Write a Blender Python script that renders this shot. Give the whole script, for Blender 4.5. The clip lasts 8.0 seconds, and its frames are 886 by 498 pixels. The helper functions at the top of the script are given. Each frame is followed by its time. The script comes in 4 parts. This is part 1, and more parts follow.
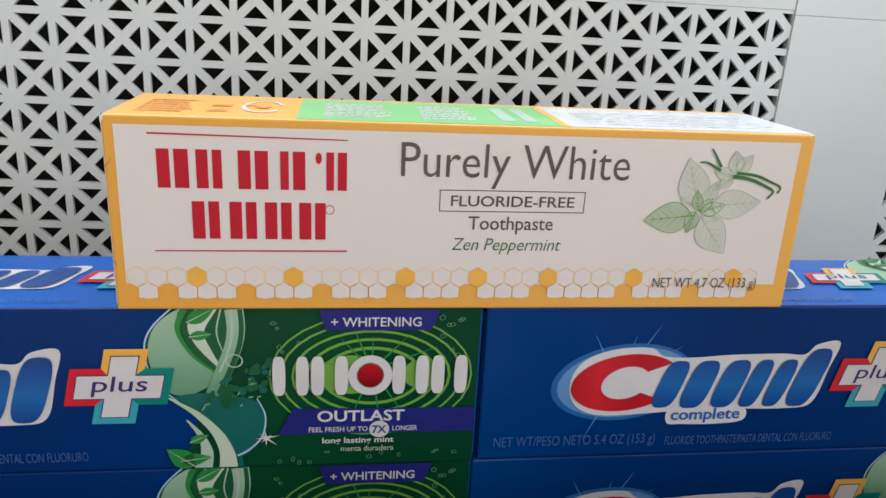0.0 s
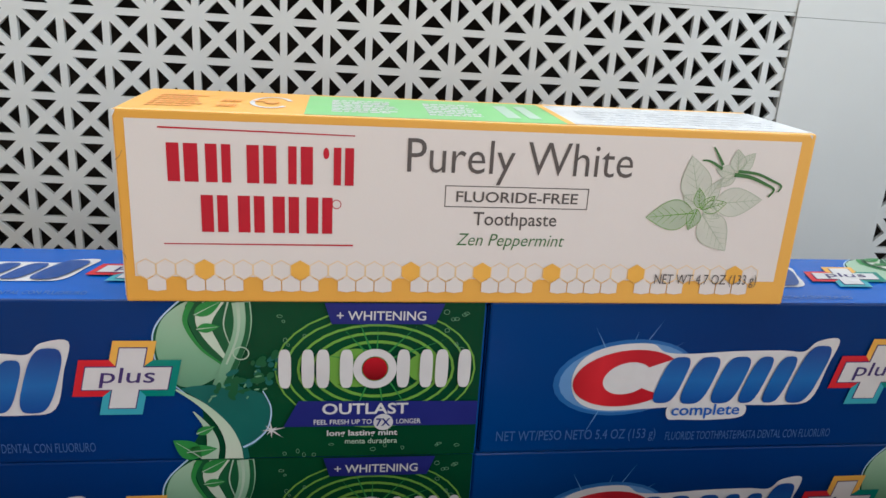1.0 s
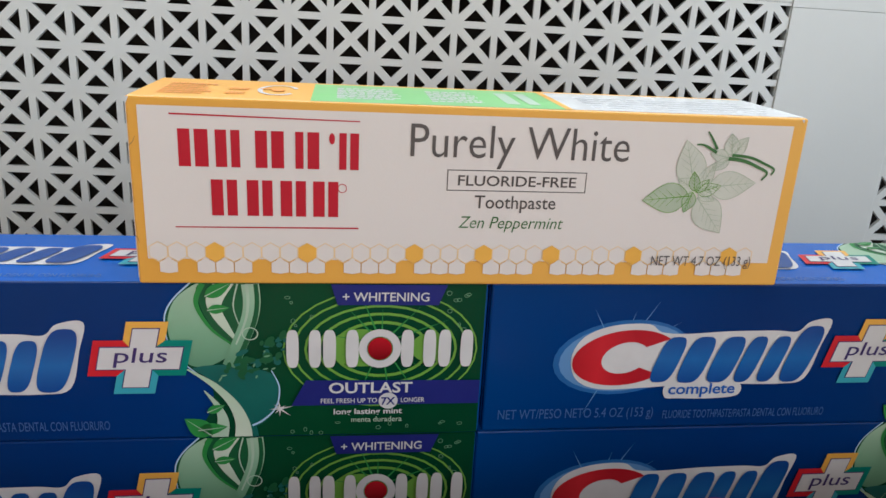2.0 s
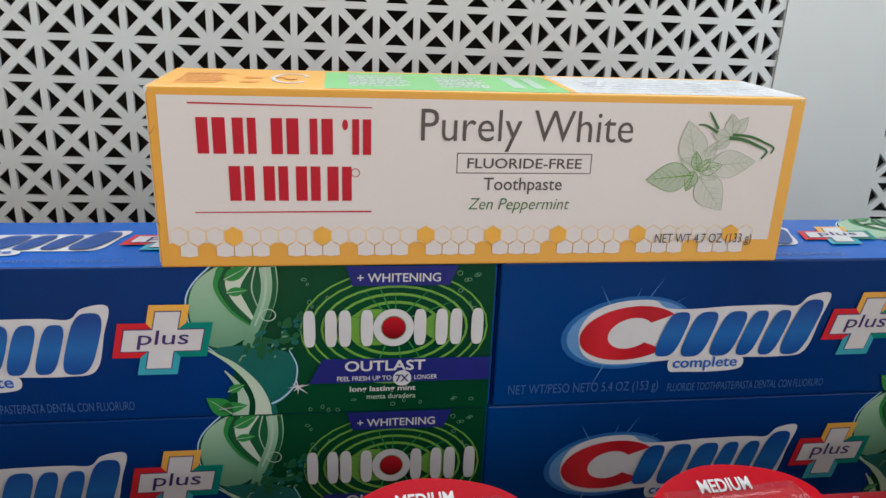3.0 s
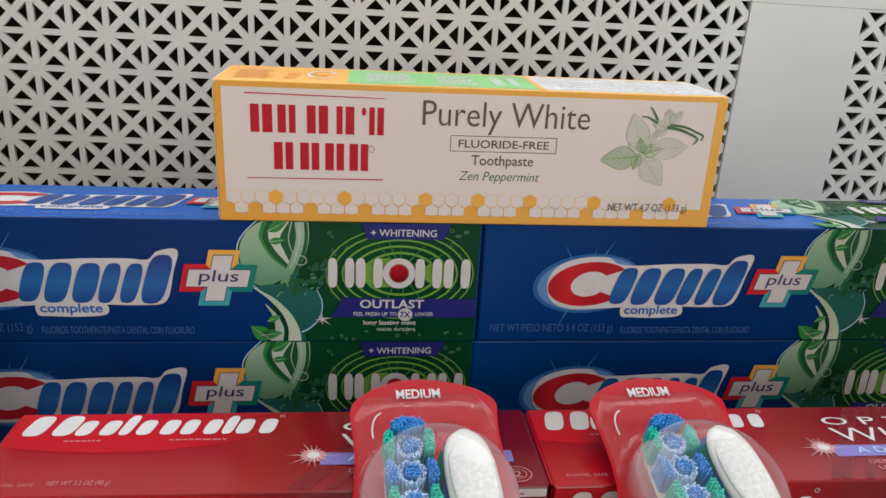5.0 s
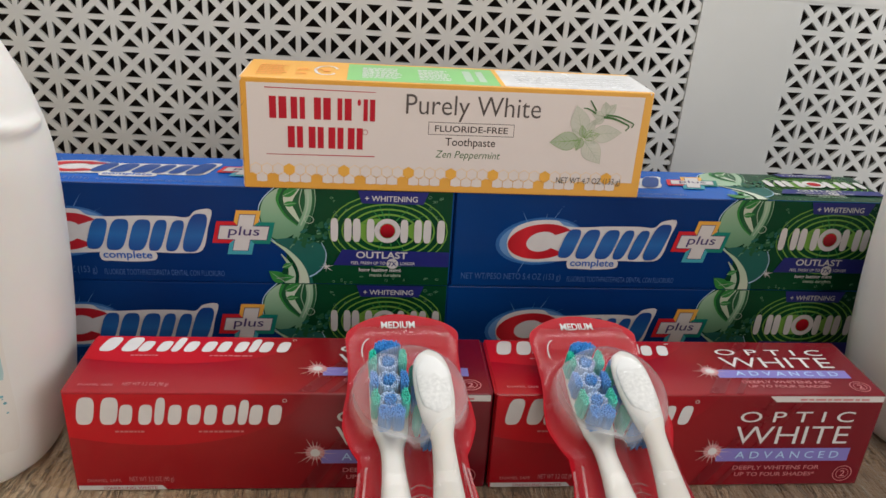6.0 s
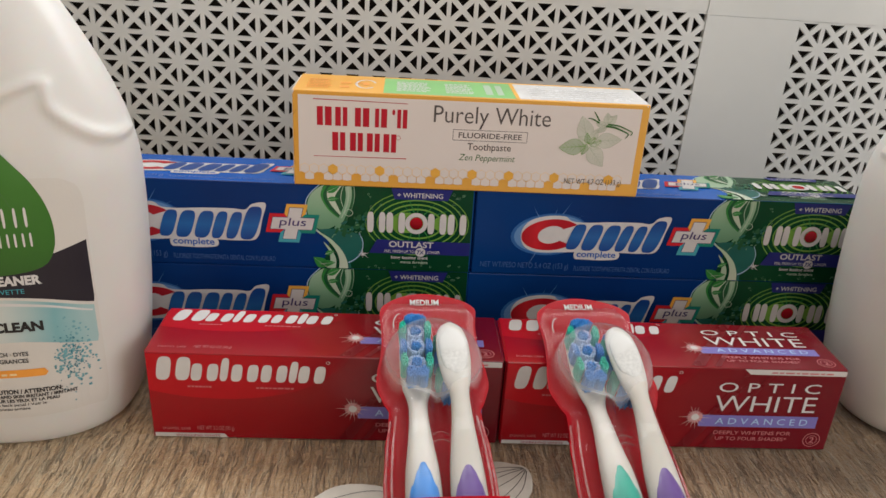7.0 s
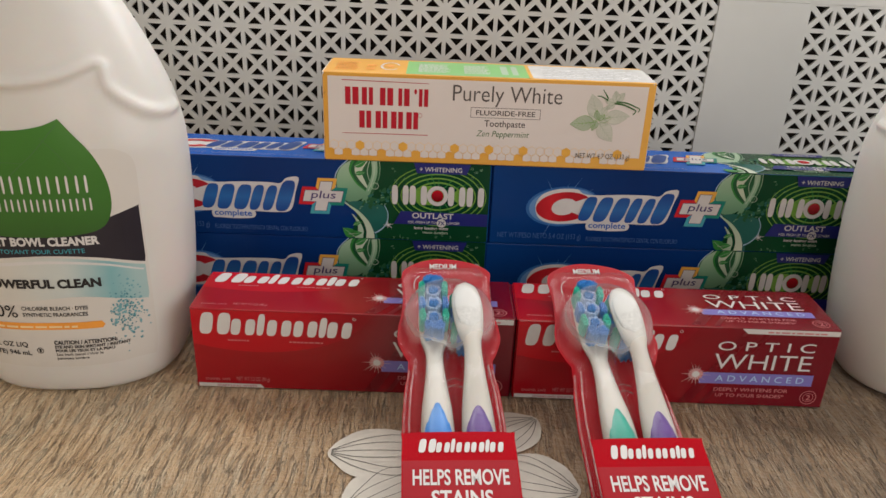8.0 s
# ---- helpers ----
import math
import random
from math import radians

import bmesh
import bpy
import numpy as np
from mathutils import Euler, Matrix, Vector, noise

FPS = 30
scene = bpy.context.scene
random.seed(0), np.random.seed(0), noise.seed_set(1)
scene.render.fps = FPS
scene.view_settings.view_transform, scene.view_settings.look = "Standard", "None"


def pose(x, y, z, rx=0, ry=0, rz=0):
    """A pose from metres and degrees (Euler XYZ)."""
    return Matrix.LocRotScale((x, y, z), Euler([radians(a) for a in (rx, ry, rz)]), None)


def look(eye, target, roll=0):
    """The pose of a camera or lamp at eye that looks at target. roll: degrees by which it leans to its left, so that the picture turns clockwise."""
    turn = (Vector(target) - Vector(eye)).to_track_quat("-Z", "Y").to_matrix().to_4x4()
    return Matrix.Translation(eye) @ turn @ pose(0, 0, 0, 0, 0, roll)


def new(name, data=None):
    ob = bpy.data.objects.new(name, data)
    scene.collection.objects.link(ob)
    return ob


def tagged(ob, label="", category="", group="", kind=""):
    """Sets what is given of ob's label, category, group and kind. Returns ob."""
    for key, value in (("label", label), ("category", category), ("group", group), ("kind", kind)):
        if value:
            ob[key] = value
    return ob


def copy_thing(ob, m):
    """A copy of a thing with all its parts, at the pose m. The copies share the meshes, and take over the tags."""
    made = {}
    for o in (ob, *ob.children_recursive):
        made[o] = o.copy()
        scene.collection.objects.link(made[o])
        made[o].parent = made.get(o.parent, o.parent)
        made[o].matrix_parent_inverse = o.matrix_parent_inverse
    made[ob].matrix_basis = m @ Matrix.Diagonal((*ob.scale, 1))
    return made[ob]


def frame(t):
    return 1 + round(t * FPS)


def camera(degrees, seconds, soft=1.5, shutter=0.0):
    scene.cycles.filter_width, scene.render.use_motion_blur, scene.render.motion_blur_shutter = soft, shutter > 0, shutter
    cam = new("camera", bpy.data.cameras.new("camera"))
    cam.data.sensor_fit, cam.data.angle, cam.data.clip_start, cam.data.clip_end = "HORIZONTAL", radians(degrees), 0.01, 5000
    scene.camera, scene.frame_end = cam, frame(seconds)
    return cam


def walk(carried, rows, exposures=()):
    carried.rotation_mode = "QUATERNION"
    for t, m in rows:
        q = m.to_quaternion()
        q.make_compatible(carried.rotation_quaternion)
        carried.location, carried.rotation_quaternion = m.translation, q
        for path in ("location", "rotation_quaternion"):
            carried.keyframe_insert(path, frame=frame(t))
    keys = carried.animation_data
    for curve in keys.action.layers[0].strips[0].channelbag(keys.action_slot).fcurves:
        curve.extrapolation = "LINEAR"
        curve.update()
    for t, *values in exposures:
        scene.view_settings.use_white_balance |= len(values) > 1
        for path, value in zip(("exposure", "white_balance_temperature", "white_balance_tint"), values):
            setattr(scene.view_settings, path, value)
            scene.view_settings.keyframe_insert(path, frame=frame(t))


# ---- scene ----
cam = camera(61.0, 8.0)
PATH = [
    (0, (0.02091, 0.00943, 0.19703), (0.2865, 1.8900, -0.4299), 2.99),
    (0.5, (0.02184, 0.00878, 0.19639), (0.2889, 1.8889, -0.4313), 3.21),
    (1, (0.01900, 0.00634, 0.19610), (0.2856, 1.8878, -0.4275), 3.40),
    (2.5, (0.01706, -0.00421, 0.19394), (0.2762, 1.8698, -0.4549), 2.73),
    (3, (0.01378, -0.00870, 0.19543), (0.2738, 1.8574, -0.4754), 2.22),
    (3.5, (0.01181, -0.02610, 0.20113), (0.2651, 1.8342, -0.4882), 1.95),
    (4, (0.01347, -0.04094, 0.20202), (0.2521, 1.8237, -0.4808), 2.02),
    (4.5, (0.01361, -0.05417, 0.20289), (0.2486, 1.8158, -0.4666), 2.92),
    (5.8, (0.01593, -0.13028, 0.22752), (0.2035, 1.7018, -0.5524), 3.03),
    (6, (0.02088, -0.14677, 0.23992), (0.2141, 1.6701, -0.5735), 3.64),
    (6.5, (0.02091, -0.17584, 0.25993), (0.1997, 1.6363, -0.5672), 4.01),
    (7, (0.01980, -0.20302, 0.25711), (0.1368, 1.6217, -0.5532), 3.44),
    (7.5, (0.03249, -0.23251, 0.25799), (0.0876, 1.5921, -0.5591), 2.69),
    (8, (0.02945, -0.24033, 0.25687), (0.0506, 1.5808, -0.5696), 2.30),
]
walk(cam, [(t, look(eye, target, roll)) for t, eye, target, roll in PATH], [(0, 0.34, 6000, 8), (2.5, 0.24, 6000, 8), (4.5, 0.16, 6330, 10), (6.5, 0.0, 6760, 12), (8, -0.12, 6980, 13)])

# ---- light: daylight from a window over the radiator screen and from one behind ----
world = bpy.data.worlds.new("sky")
scene.world = world
world.use_nodes = True
sky = world.node_tree.nodes.new("ShaderNodeTexSky")
sky.sky_type, sky.sun_disc = "NISHITA", False
sky.sun_elevation, sky.sun_rotation = radians(35), radians(200)
world.node_tree.nodes["Background"].inputs["Strength"].default_value = 0.12
world.node_tree.links.new(sky.outputs[0], world.node_tree.nodes["Background"].inputs["Color"])


def window_light(name, m, width, height, power, color):
    lamp = bpy.data.lights.new(name, "AREA")
    lamp.shape, lamp.size, lamp.size_y, lamp.energy, lamp.color = "RECTANGLE", width, height, power, color
    new(name, lamp).matrix_world = m
    return lamp


window_light("window_light", look((-0.1, 0.64, 0.935), (-0.1, -0.4, 0.935)), 1.6, 0.95, 26.5, (0.93, 0.97, 1.0))
window_light("window_light", look((0.575, -2.62, 0.75), (0.575, 0.2, 0.75)), 1.3, 1.2, 9.8, (1.0, 0.87, 0.76))
window_light("window_light", look((1.32, -0.55, 0.7), (0.2, -0.4, 0.7)), 1.1, 1.1, 11.5, (0.95, 0.98, 1.0))


# ---- materials ----
def nodes_of(name):
    m = bpy.data.materials.new(name)
    m.use_nodes = True
    return m, m.node_tree.nodes, m.node_tree.links, m.node_tree.nodes["Principled BSDF"]


def coords(n, l, scale=(1, 1, 1)):
    tc, mp = n.new("ShaderNodeTexCoord"), n.new("ShaderNodeMapping")
    mp.inputs["Scale"].default_value = scale
    l.new(tc.outputs["Object"], mp.inputs[0])
    return mp.outputs[0]


def noise_of(n, l, vec, scale, detail=4.0, rough=0.55):
    t = n.new("ShaderNodeTexNoise")
    t.inputs["Scale"].default_value, t.inputs["Detail"].default_value, t.inputs["Roughness"].default_value = scale, detail, rough
    l.new(vec, t.inputs["Vector"])
    return t.outputs["Fac"]


def ramp(n, l, fac, stops):
    r = n.new("ShaderNodeValToRGB")
    e = r.color_ramp.elements
    while len(e) < len(stops):
        e.new(0.5)
    for k, (p, c) in zip(e, stops):
        k.position, k.color = p, (*c, 1)
    l.new(fac, r.inputs[0])
    return r.outputs[0]


def bump(n, l, height, strength, distance, base=None):
    b = n.new("ShaderNodeBump")
    b.inputs["Strength"].default_value, b.inputs["Distance"].default_value = strength, distance
    l.new(height, b.inputs["Height"])
    if base:
        l.new(base, b.inputs["Normal"])
    return b.outputs[0]


def shade(c, k):
    return tuple(min(1, v * k) for v in c)


def surface(name, color, rough=0.5, spread=0.06, scale=60.0, relief=0.0002, grain=900.0, metal=0.0, coat=0.0, sss=0.0, spec=0.5):
    """Colour with slow mottling, fine grain relief and uneven gloss."""
    m, n, l, p = nodes_of(name)
    v = coords(n, l)
    slow, fine = noise_of(n, l, v, scale), noise_of(n, l, v, grain, 2.0)
    l.new(ramp(n, l, slow, [(0.3, shade(color, 1 - spread)), (0.7, shade(color, 1 + spread))]), p.inputs["Base Color"])
    l.new(ramp(n, l, slow, [(0.25, (rough * 0.85,) * 3), (0.75, (min(1, rough * 1.15),) * 3)]), p.inputs["Roughness"])
    p.inputs["Metallic"].default_value, p.inputs["Specular IOR Level"].default_value = metal, spec
    p.inputs["Coat Weight"].default_value, p.inputs["Coat Roughness"].default_value = coat, 0.12
    if sss:
        p.inputs["Subsurface Weight"].default_value, p.inputs["Subsurface Scale"].default_value = sss, 0.004
    if relief:
        l.new(bump(n, l, fine, 0.3, relief), p.inputs["Normal"])
    return m


def gradient(name, axis, stops, rough=0.32, relief=0.0001, coat=0.12, scale=1.0, offset=0.0, spec=0.3):
    """Printed card whose ink runs from one colour to another along an axis of the thing."""
    m, n, l, p = nodes_of(name)
    v = coords(n, l)
    s = n.new("ShaderNodeSeparateXYZ")
    l.new(v, s.inputs[0])
    a = n.new("ShaderNodeMath")
    a.operation = "MULTIPLY_ADD"
    a.inputs[1].default_value, a.inputs[2].default_value = scale, offset
    l.new(s.outputs[axis], a.inputs[0])
    w = n.new("ShaderNodeMath")
    w.operation = "MULTIPLY_ADD"
    w.inputs[1].default_value = 0.12
    l.new(noise_of(n, l, v, 45.0), w.inputs[0])
    l.new(a.outputs[0], w.inputs[2])
    l.new(ramp(n, l, w.outputs[0], stops), p.inputs["Base Color"])
    p.inputs["Roughness"].default_value = rough
    p.inputs["Coat Weight"].default_value, p.inputs["Coat Roughness"].default_value = coat, 0.15
    p.inputs["Specular IOR Level"].default_value = spec
    l.new(bump(n, l, noise_of(n, l, v, 130.0), 0.25, relief * 3, bump(n, l, noise_of(n, l, v, 1500.0, 2.0), 0.2, relief)), p.inputs["Normal"])
    return m


WHITE_METAL = surface("white_enamel", (0.68, 0.69, 0.67), 0.42, 0.03, 12.0, 0.0001, 600.0)
WALL = surface("wall_paint", (0.72, 0.69, 0.64), 0.85, 0.04, 3.0, 0.0006, 250.0)
CEILING = surface("ceiling_paint", (0.8, 0.79, 0.77), 0.9, 0.03, 3.0, 0.0006, 250.0)
FLOOR = surface("floor_wood", (0.24, 0.16, 0.1), 0.5, 0.2, 4.0, 0.0004, 90.0)
RECESS_SHADE = surface("recess_shade", (0.03, 0.022, 0.016), 0.8, 0.3, 14.0, 0.0005, 90.0)
PLASTIC = surface("white_plastic", (0.66, 0.635, 0.60), 0.34, 0.025, 20.0, 0.00006, 900.0, sss=0.15)


# ---- mesh helpers ----
def mesh_of(name, bm, material, smooth=False):
    me = bpy.data.meshes.new(name)
    bmesh.ops.recalc_face_normals(bm, faces=bm.faces) if smooth else None
    bm.to_mesh(me)
    bm.free()
    if smooth:
        me.polygons.foreach_set("use_smooth", [True] * len(me.polygons))
    me.materials.append(material)
    return me


def part(name, bm, material, parent, label="", smooth=False):
    ob = new(name, mesh_of(name, bm, material, smooth))
    ob.parent = parent
    return tagged(ob, label)


def base(name, m, label, category, group="", kind=""):
    ob = new(name)
    ob.empty_display_size = 0.02
    ob.matrix_world = m
    return tagged(ob, label, category, group, kind)


def block(x0, y0, z0, x1, y1, z1, bevel=0.0, segments=2, bm=None):
    bm = bm or bmesh.new()
    made = bmesh.ops.create_cube(bm, size=1.0, matrix=Matrix.LocRotScale(((x0 + x1) / 2, (y0 + y1) / 2, (z0 + z1) / 2), None, (x1 - x0, y1 - y0, z1 - z0)))
    if bevel:
        es = list({e for v in made["verts"] for e in v.link_edges})
        bmesh.ops.bevel(bm, geom=es, offset=bevel, segments=segments, affect="EDGES", profile=0.5)
    return bm


def setting(name, bm, material, label, category, smooth=False):
    ob = new(name, mesh_of(name, bm, material, smooth))
    return tagged(ob, label, category, kind="structure")


# ---- the room ----
FLOOR_Z, TOP_Z = -0.75, 1.85
setting("floor", block(-1.9, -2.7, FLOOR_Z - 0.1, 1.9, 0.75, FLOOR_Z), FLOOR, "plain brown wooden floor under the table", "floor")
setting("ceiling", block(-1.9, -2.7, TOP_Z, 1.9, 0.75, TOP_Z + 0.1), CEILING, "plain white painted ceiling of the room", "ceiling")
setting("wall_west", block(-1.9, -2.6, FLOOR_Z, -1.8, 0.6, TOP_Z), WALL, "plain pale painted side wall", "wall")
east = block(1.3, -2.6, FLOOR_Z, 1.4, -1.15, TOP_Z)
for b in ((1.3, 0.05, FLOOR_Z, 1.4, 0.6, TOP_Z), (1.3, -1.15, FLOOR_Z, 1.4, 0.05, 0.1), (1.3, -1.15, 1.3, 1.4, 0.05, TOP_Z)):
    block(*b, bm=east)
setting("wall_east", east, WALL, "pale painted side wall with a window opening", "wall")


def wall_with_opening(name, y0, y1, x0, x1, z0, z1):
    bm = block(-1.9, y0, FLOOR_Z, x0, y1, TOP_Z)
    for b in ((x1, y0, FLOOR_Z, 1.9, y1, TOP_Z), (x0, y0, FLOOR_Z, x1, y1, z0), (x0, y0, z1, x1, y1, TOP_Z)):
        block(*b, bm=bm)
    setting(name, bm, WALL, "pale painted wall with a window opening", "wall")


wall_with_opening("wall_north", 0.6, 0.75, -0.95, 0.75, 0.42, 1.45)
wall_with_opening("wall_south", -2.7, -2.6, -0.1, 1.25, 0.1, 1.4)

# ---- radiator screen ----
PITCH = 0.0206


def ring_of(bm, outer, hole, y0, y1):
    """A triangular hole in a triangular field: front, back and the hole's sides."""
    fo, fh = [bm.verts.new((x, y0, z)) for x, z in outer], [bm.verts.new((x, y0, z)) for x, z in hole]
    bo, bh = [bm.verts.new((x, y1, z)) for x, z in outer], [bm.verts.new((x, y1, z)) for x, z in hole]
    k = len(outer)
    for i in range(k):
        j = (i + 1) % k
        bm.faces.new((fo[i], fo[j], fh[j], fh[i]))
        bm.faces.new((bo[j], bo[i], bh[i], bh[j]))
        bm.faces.new((fh[i], fh[j], bh[j], bh[i]))


def shrink(shape, bars):
    """The shape with each side moved inwards by half the bar that runs along it."""
    out, k = [], len(shape)
    for i in range(k):
        (ax, az), (bx, bz), (cx, cz) = shape[i - 1], shape[i], shape[(i + 1) % k]
        lines = []
        for (px, pz), (qx, qz), w in (((ax, az), (bx, bz), bars[i - 1]), ((bx, bz), (cx, cz), bars[i])):
            dx, dz = qx - px, qz - pz
            d = math.hypot(dx, dz)
            nx, nz = -dz / d, dx / d
            lines.append((nx, nz, nx * px + nz * pz + w))
        (a, b, c), (d, e, f) = lines
        det = a * e - b * d
        out.append(((c * e - b * f) / det, (a * f - c * d) / det))
    return out


def grille(x_node, columns, z_top, rows, direction, cut=0.0, y0=0.0, y1=0.0025):
    """Cells of four triangular holes round an X. cut: the first column goes on that far past its middle only."""
    bm = bmesh.new()
    g, d = 0.00168, 0.0020
    for c in range(-1 if cut else 0, columns):
        for r in range(rows):
            x0 = x_node + direction * PITCH * c - (PITCH if direction < 0 else 0)
            z1 = z_top - PITCH * r
            x1, z0, xm, zm = x0 + PITCH, z1 - PITCH, x0 + PITCH / 2, z1 - PITCH / 2
            wedges = [(((x0, z1), (x0, z0), (xm, zm)), (g, d, d))]
            if c < 0:
                xc = xm + cut
                wedges += [(((x0, z0), (xc, z0), (xc, zm - cut), (xm, zm)), (g, 0.0003, d, d)), (((xc, z1), (x0, z1), (xm, zm), (xc, zm + cut)), (g, d, d, 0.0003))]
                for y in (y0, y1):
                    bm.faces.new([bm.verts.new(p) for p in ((xm, y, zm), (xc, y, zm - cut), (xc, y, zm + cut))])
            else:
                wedges += [(((x0, z0), (x1, z0), (xm, zm)), (g, d, d)), (((x1, z0), (x1, z1), (xm, zm)), (g, d, d)), (((x1, z1), (x0, z1), (xm, zm)), (g, d, d))]
            for shape, bars in wedges:
                ring_of(bm, shape, shrink(shape, bars), y0, y1)
    return bm


screen = base("radiator_screen", pose(0.2367, 0.3852, 0.1783, 0, 0.5, -1.2), "white perforated radiator screen standing behind the cartons", "radiator screen", kind="structure")
part("perforated_panel", grille(0.0, 30, PITCH + 0.0022, 14, -1, 0.0007), WHITE_METAL, screen)
part("perforated_panel", grille(0.0830, 16, PITCH, 14, 1), WHITE_METAL, screen)
part("post", block(0.0112, -0.0008, -0.26, 0.0828, 0.006, PITCH, 0.0003), WHITE_METAL, screen)
part("top_rail", block(-0.63, -0.0001, PITCH + 0.0024, 0.0110, 0.006, 0.125), WHITE_METAL, screen)
part("top_rail", block(0.0112, -0.0008, PITCH + 0.0002, 0.43, 0.006, 0.125), WHITE_METAL, screen)
part("shelf", block(-0.66, -0.006, 0.126, 0.46, 0.17, 0.144, 0.003), WHITE_METAL, screen)
part("side", block(-0.66, 0.0, -0.86, -0.63, 0.15, 0.125), WHITE_METAL, screen)
part("side", block(0.43, 0.0, -0.86, 0.46, 0.15, 0.125), WHITE_METAL, screen)
part("lower_panel", block(-0.62, 0.0, -0.86, 0.42, 0.006, -0.28), WHITE_METAL, screen)
# added near-black sheet: stands in for the unlit space behind the holes
part("shade_sheet", block(-0.62, 0.10, -0.4, 0.42, 0.11, 0.12), RECESS_SHADE, screen, "near-black sheet that gives the shade behind the holes")

# ---- printed artwork: flat shapes in millimetres on a face ----
def smooth_line(points, steps=8):
    out = []
    for i in range(len(points) - 1):
        p0, p1, p2, p3 = points[max(i - 1, 0)], points[i], points[i + 1], points[min(i + 2, len(points) - 1)]
        for k in range(steps):
            t = k / steps
            out.append(tuple(0.5 * (2 * b + (c - a) * t + (2 * a - 5 * b + 4 * c - d) * t * t + (3 * b - a - 3 * c + d) * t ** 3) for a, b, c, d in zip(p0, p1, p2, p3)))
    return out + [points[-1]]


def closed_line(points, steps=6):
    n, out = len(points), []
    for i in range(n):
        p0, p1, p2, p3 = points[i - 1], points[i], points[(i + 1) % n], points[(i + 2) % n]
        for k in range(steps):
            t = k / steps
            out.append(tuple(0.5 * (2 * b + (c - a) * t + (2 * a - 5 * b + 4 * c - d) * t * t + (3 * b - a - 3 * c + d) * t ** 3) for a, b, c, d in zip(p0, p1, p2, p3)))
    return out


def rect(u0, v0, u1, v1, slant=0.0):
    return [[(u0, v0), (u1, v0), (u1 + slant, v1), (u0 + slant, v1)]]


def ellipse(u, v, a, b, turn=0.0, n=28):
    c, s = math.cos(radians(turn)), math.sin(radians(turn))
    return [[(u + a * math.cos(t) * c - b * math.sin(t) * s, v + a * math.cos(t) * s + b * math.sin(t) * c) for t in (math.tau * k / n for k in range(n))]]


def ring(u, v, a, b, w, start=0.0, end=360.0, slant=0.0, wide=1.0, n=30):
    """An elliptic band; wide: how much thicker its sides are than its top."""
    def at(k, inner):
        t = radians(start + (end - start) * k / n)
        ra, rb = (a - w * wide, b - w) if inner else (a, b)
        y = rb * math.sin(t)
        return (u + ra * math.cos(t) + slant * y, v + y)
    return [[at(k, 0), at(k + 1, 0), at(k + 1, 1), at(k, 1)] for k in range(n)]


def bar_pair(u, v, a, b, w, slant=0.0):
    """Two upright rounded bars side by side; w: the gap between them."""
    k = (a - w / 2) / 2
    return blob(u - a + k, v, k, b, slant) + blob(u + a - k, v, k, b, slant)


def blob(u, v, a, b, slant=0.0, n=28):
    """A filled rounded block."""
    out = []
    for k in range(n):
        t = math.tau * k / n
        c, q = math.cos(t), math.sin(t)
        y = b * math.copysign(abs(q) ** 0.6, q)
        out.append((u + a * math.copysign(abs(c) ** 0.6, c) + slant * y, v + y))
    return [out]


def stroke(points, w0, w1=None, steps=8, curve=True):
    """A line of changing width through the points."""
    w1 = w0 if w1 is None else w1
    p = smooth_line(points, steps) if curve else points
    sides = []
    for i, (x, y) in enumerate(p):
        (ax, ay), (bx, by) = p[max(i - 1, 0)], p[min(i + 1, len(p) - 1)]
        d = math.hypot(bx - ax, by - ay) or 1
        w = (w0 + (w1 - w0) * i / (len(p) - 1)) / 2
        sides.append(((x - (by - ay) / d * w, y + (bx - ax) / d * w), (x + (by - ay) / d * w, y - (bx - ax) / d * w)))
    return [[sides[i][0], sides[i][1], sides[i + 1][1], sides[i + 1][0]] for i in range(len(sides) - 1)]


def leaf_shape(u, v, angle, length, width, n=9):
    c, s = math.cos(radians(angle)), math.sin(radians(angle))
    side = [(length * k / n, width / 2 * math.sin(math.pi * (k / n) ** 0.8) * (1 - 0.15 * k / n)) for k in range(n + 1)]
    pts = side + [(x, -y) for x, y in side[-2:0:-1]]
    return [[(u + x * c - y * s, v + x * s + y * c) for x, y in pts]]


def sparkle(u, v, r, rays, seed, thin=0.5):
    rnd, out = random.Random(seed), []
    for k in range(rays):
        a, q = math.tau * (k + rnd.uniform(-0.3, 0.3)) / rays, r * rnd.uniform(0.45, 1.0)
        out.append([(u - thin * math.sin(a), v + thin * math.cos(a)), (u + thin * math.sin(a), v - thin * math.cos(a)), (u + q * math.cos(a), v + q * math.sin(a))])
    return out


def hexagon(u, v, r, floor=-99.0):
    return [[(u + r * math.sin(math.pi / 3 * k), max(floor, v + r * math.cos(math.pi / 3 * k))) for k in range(6)]]


def hex_line(u, v, r, w):
    o, i = hexagon(u, v, r)[0], hexagon(u, v, r - w)[0]
    return [[o[k], o[(k + 1) % 6], i[(k + 1) % 6], i[k]] for k in range(6)]


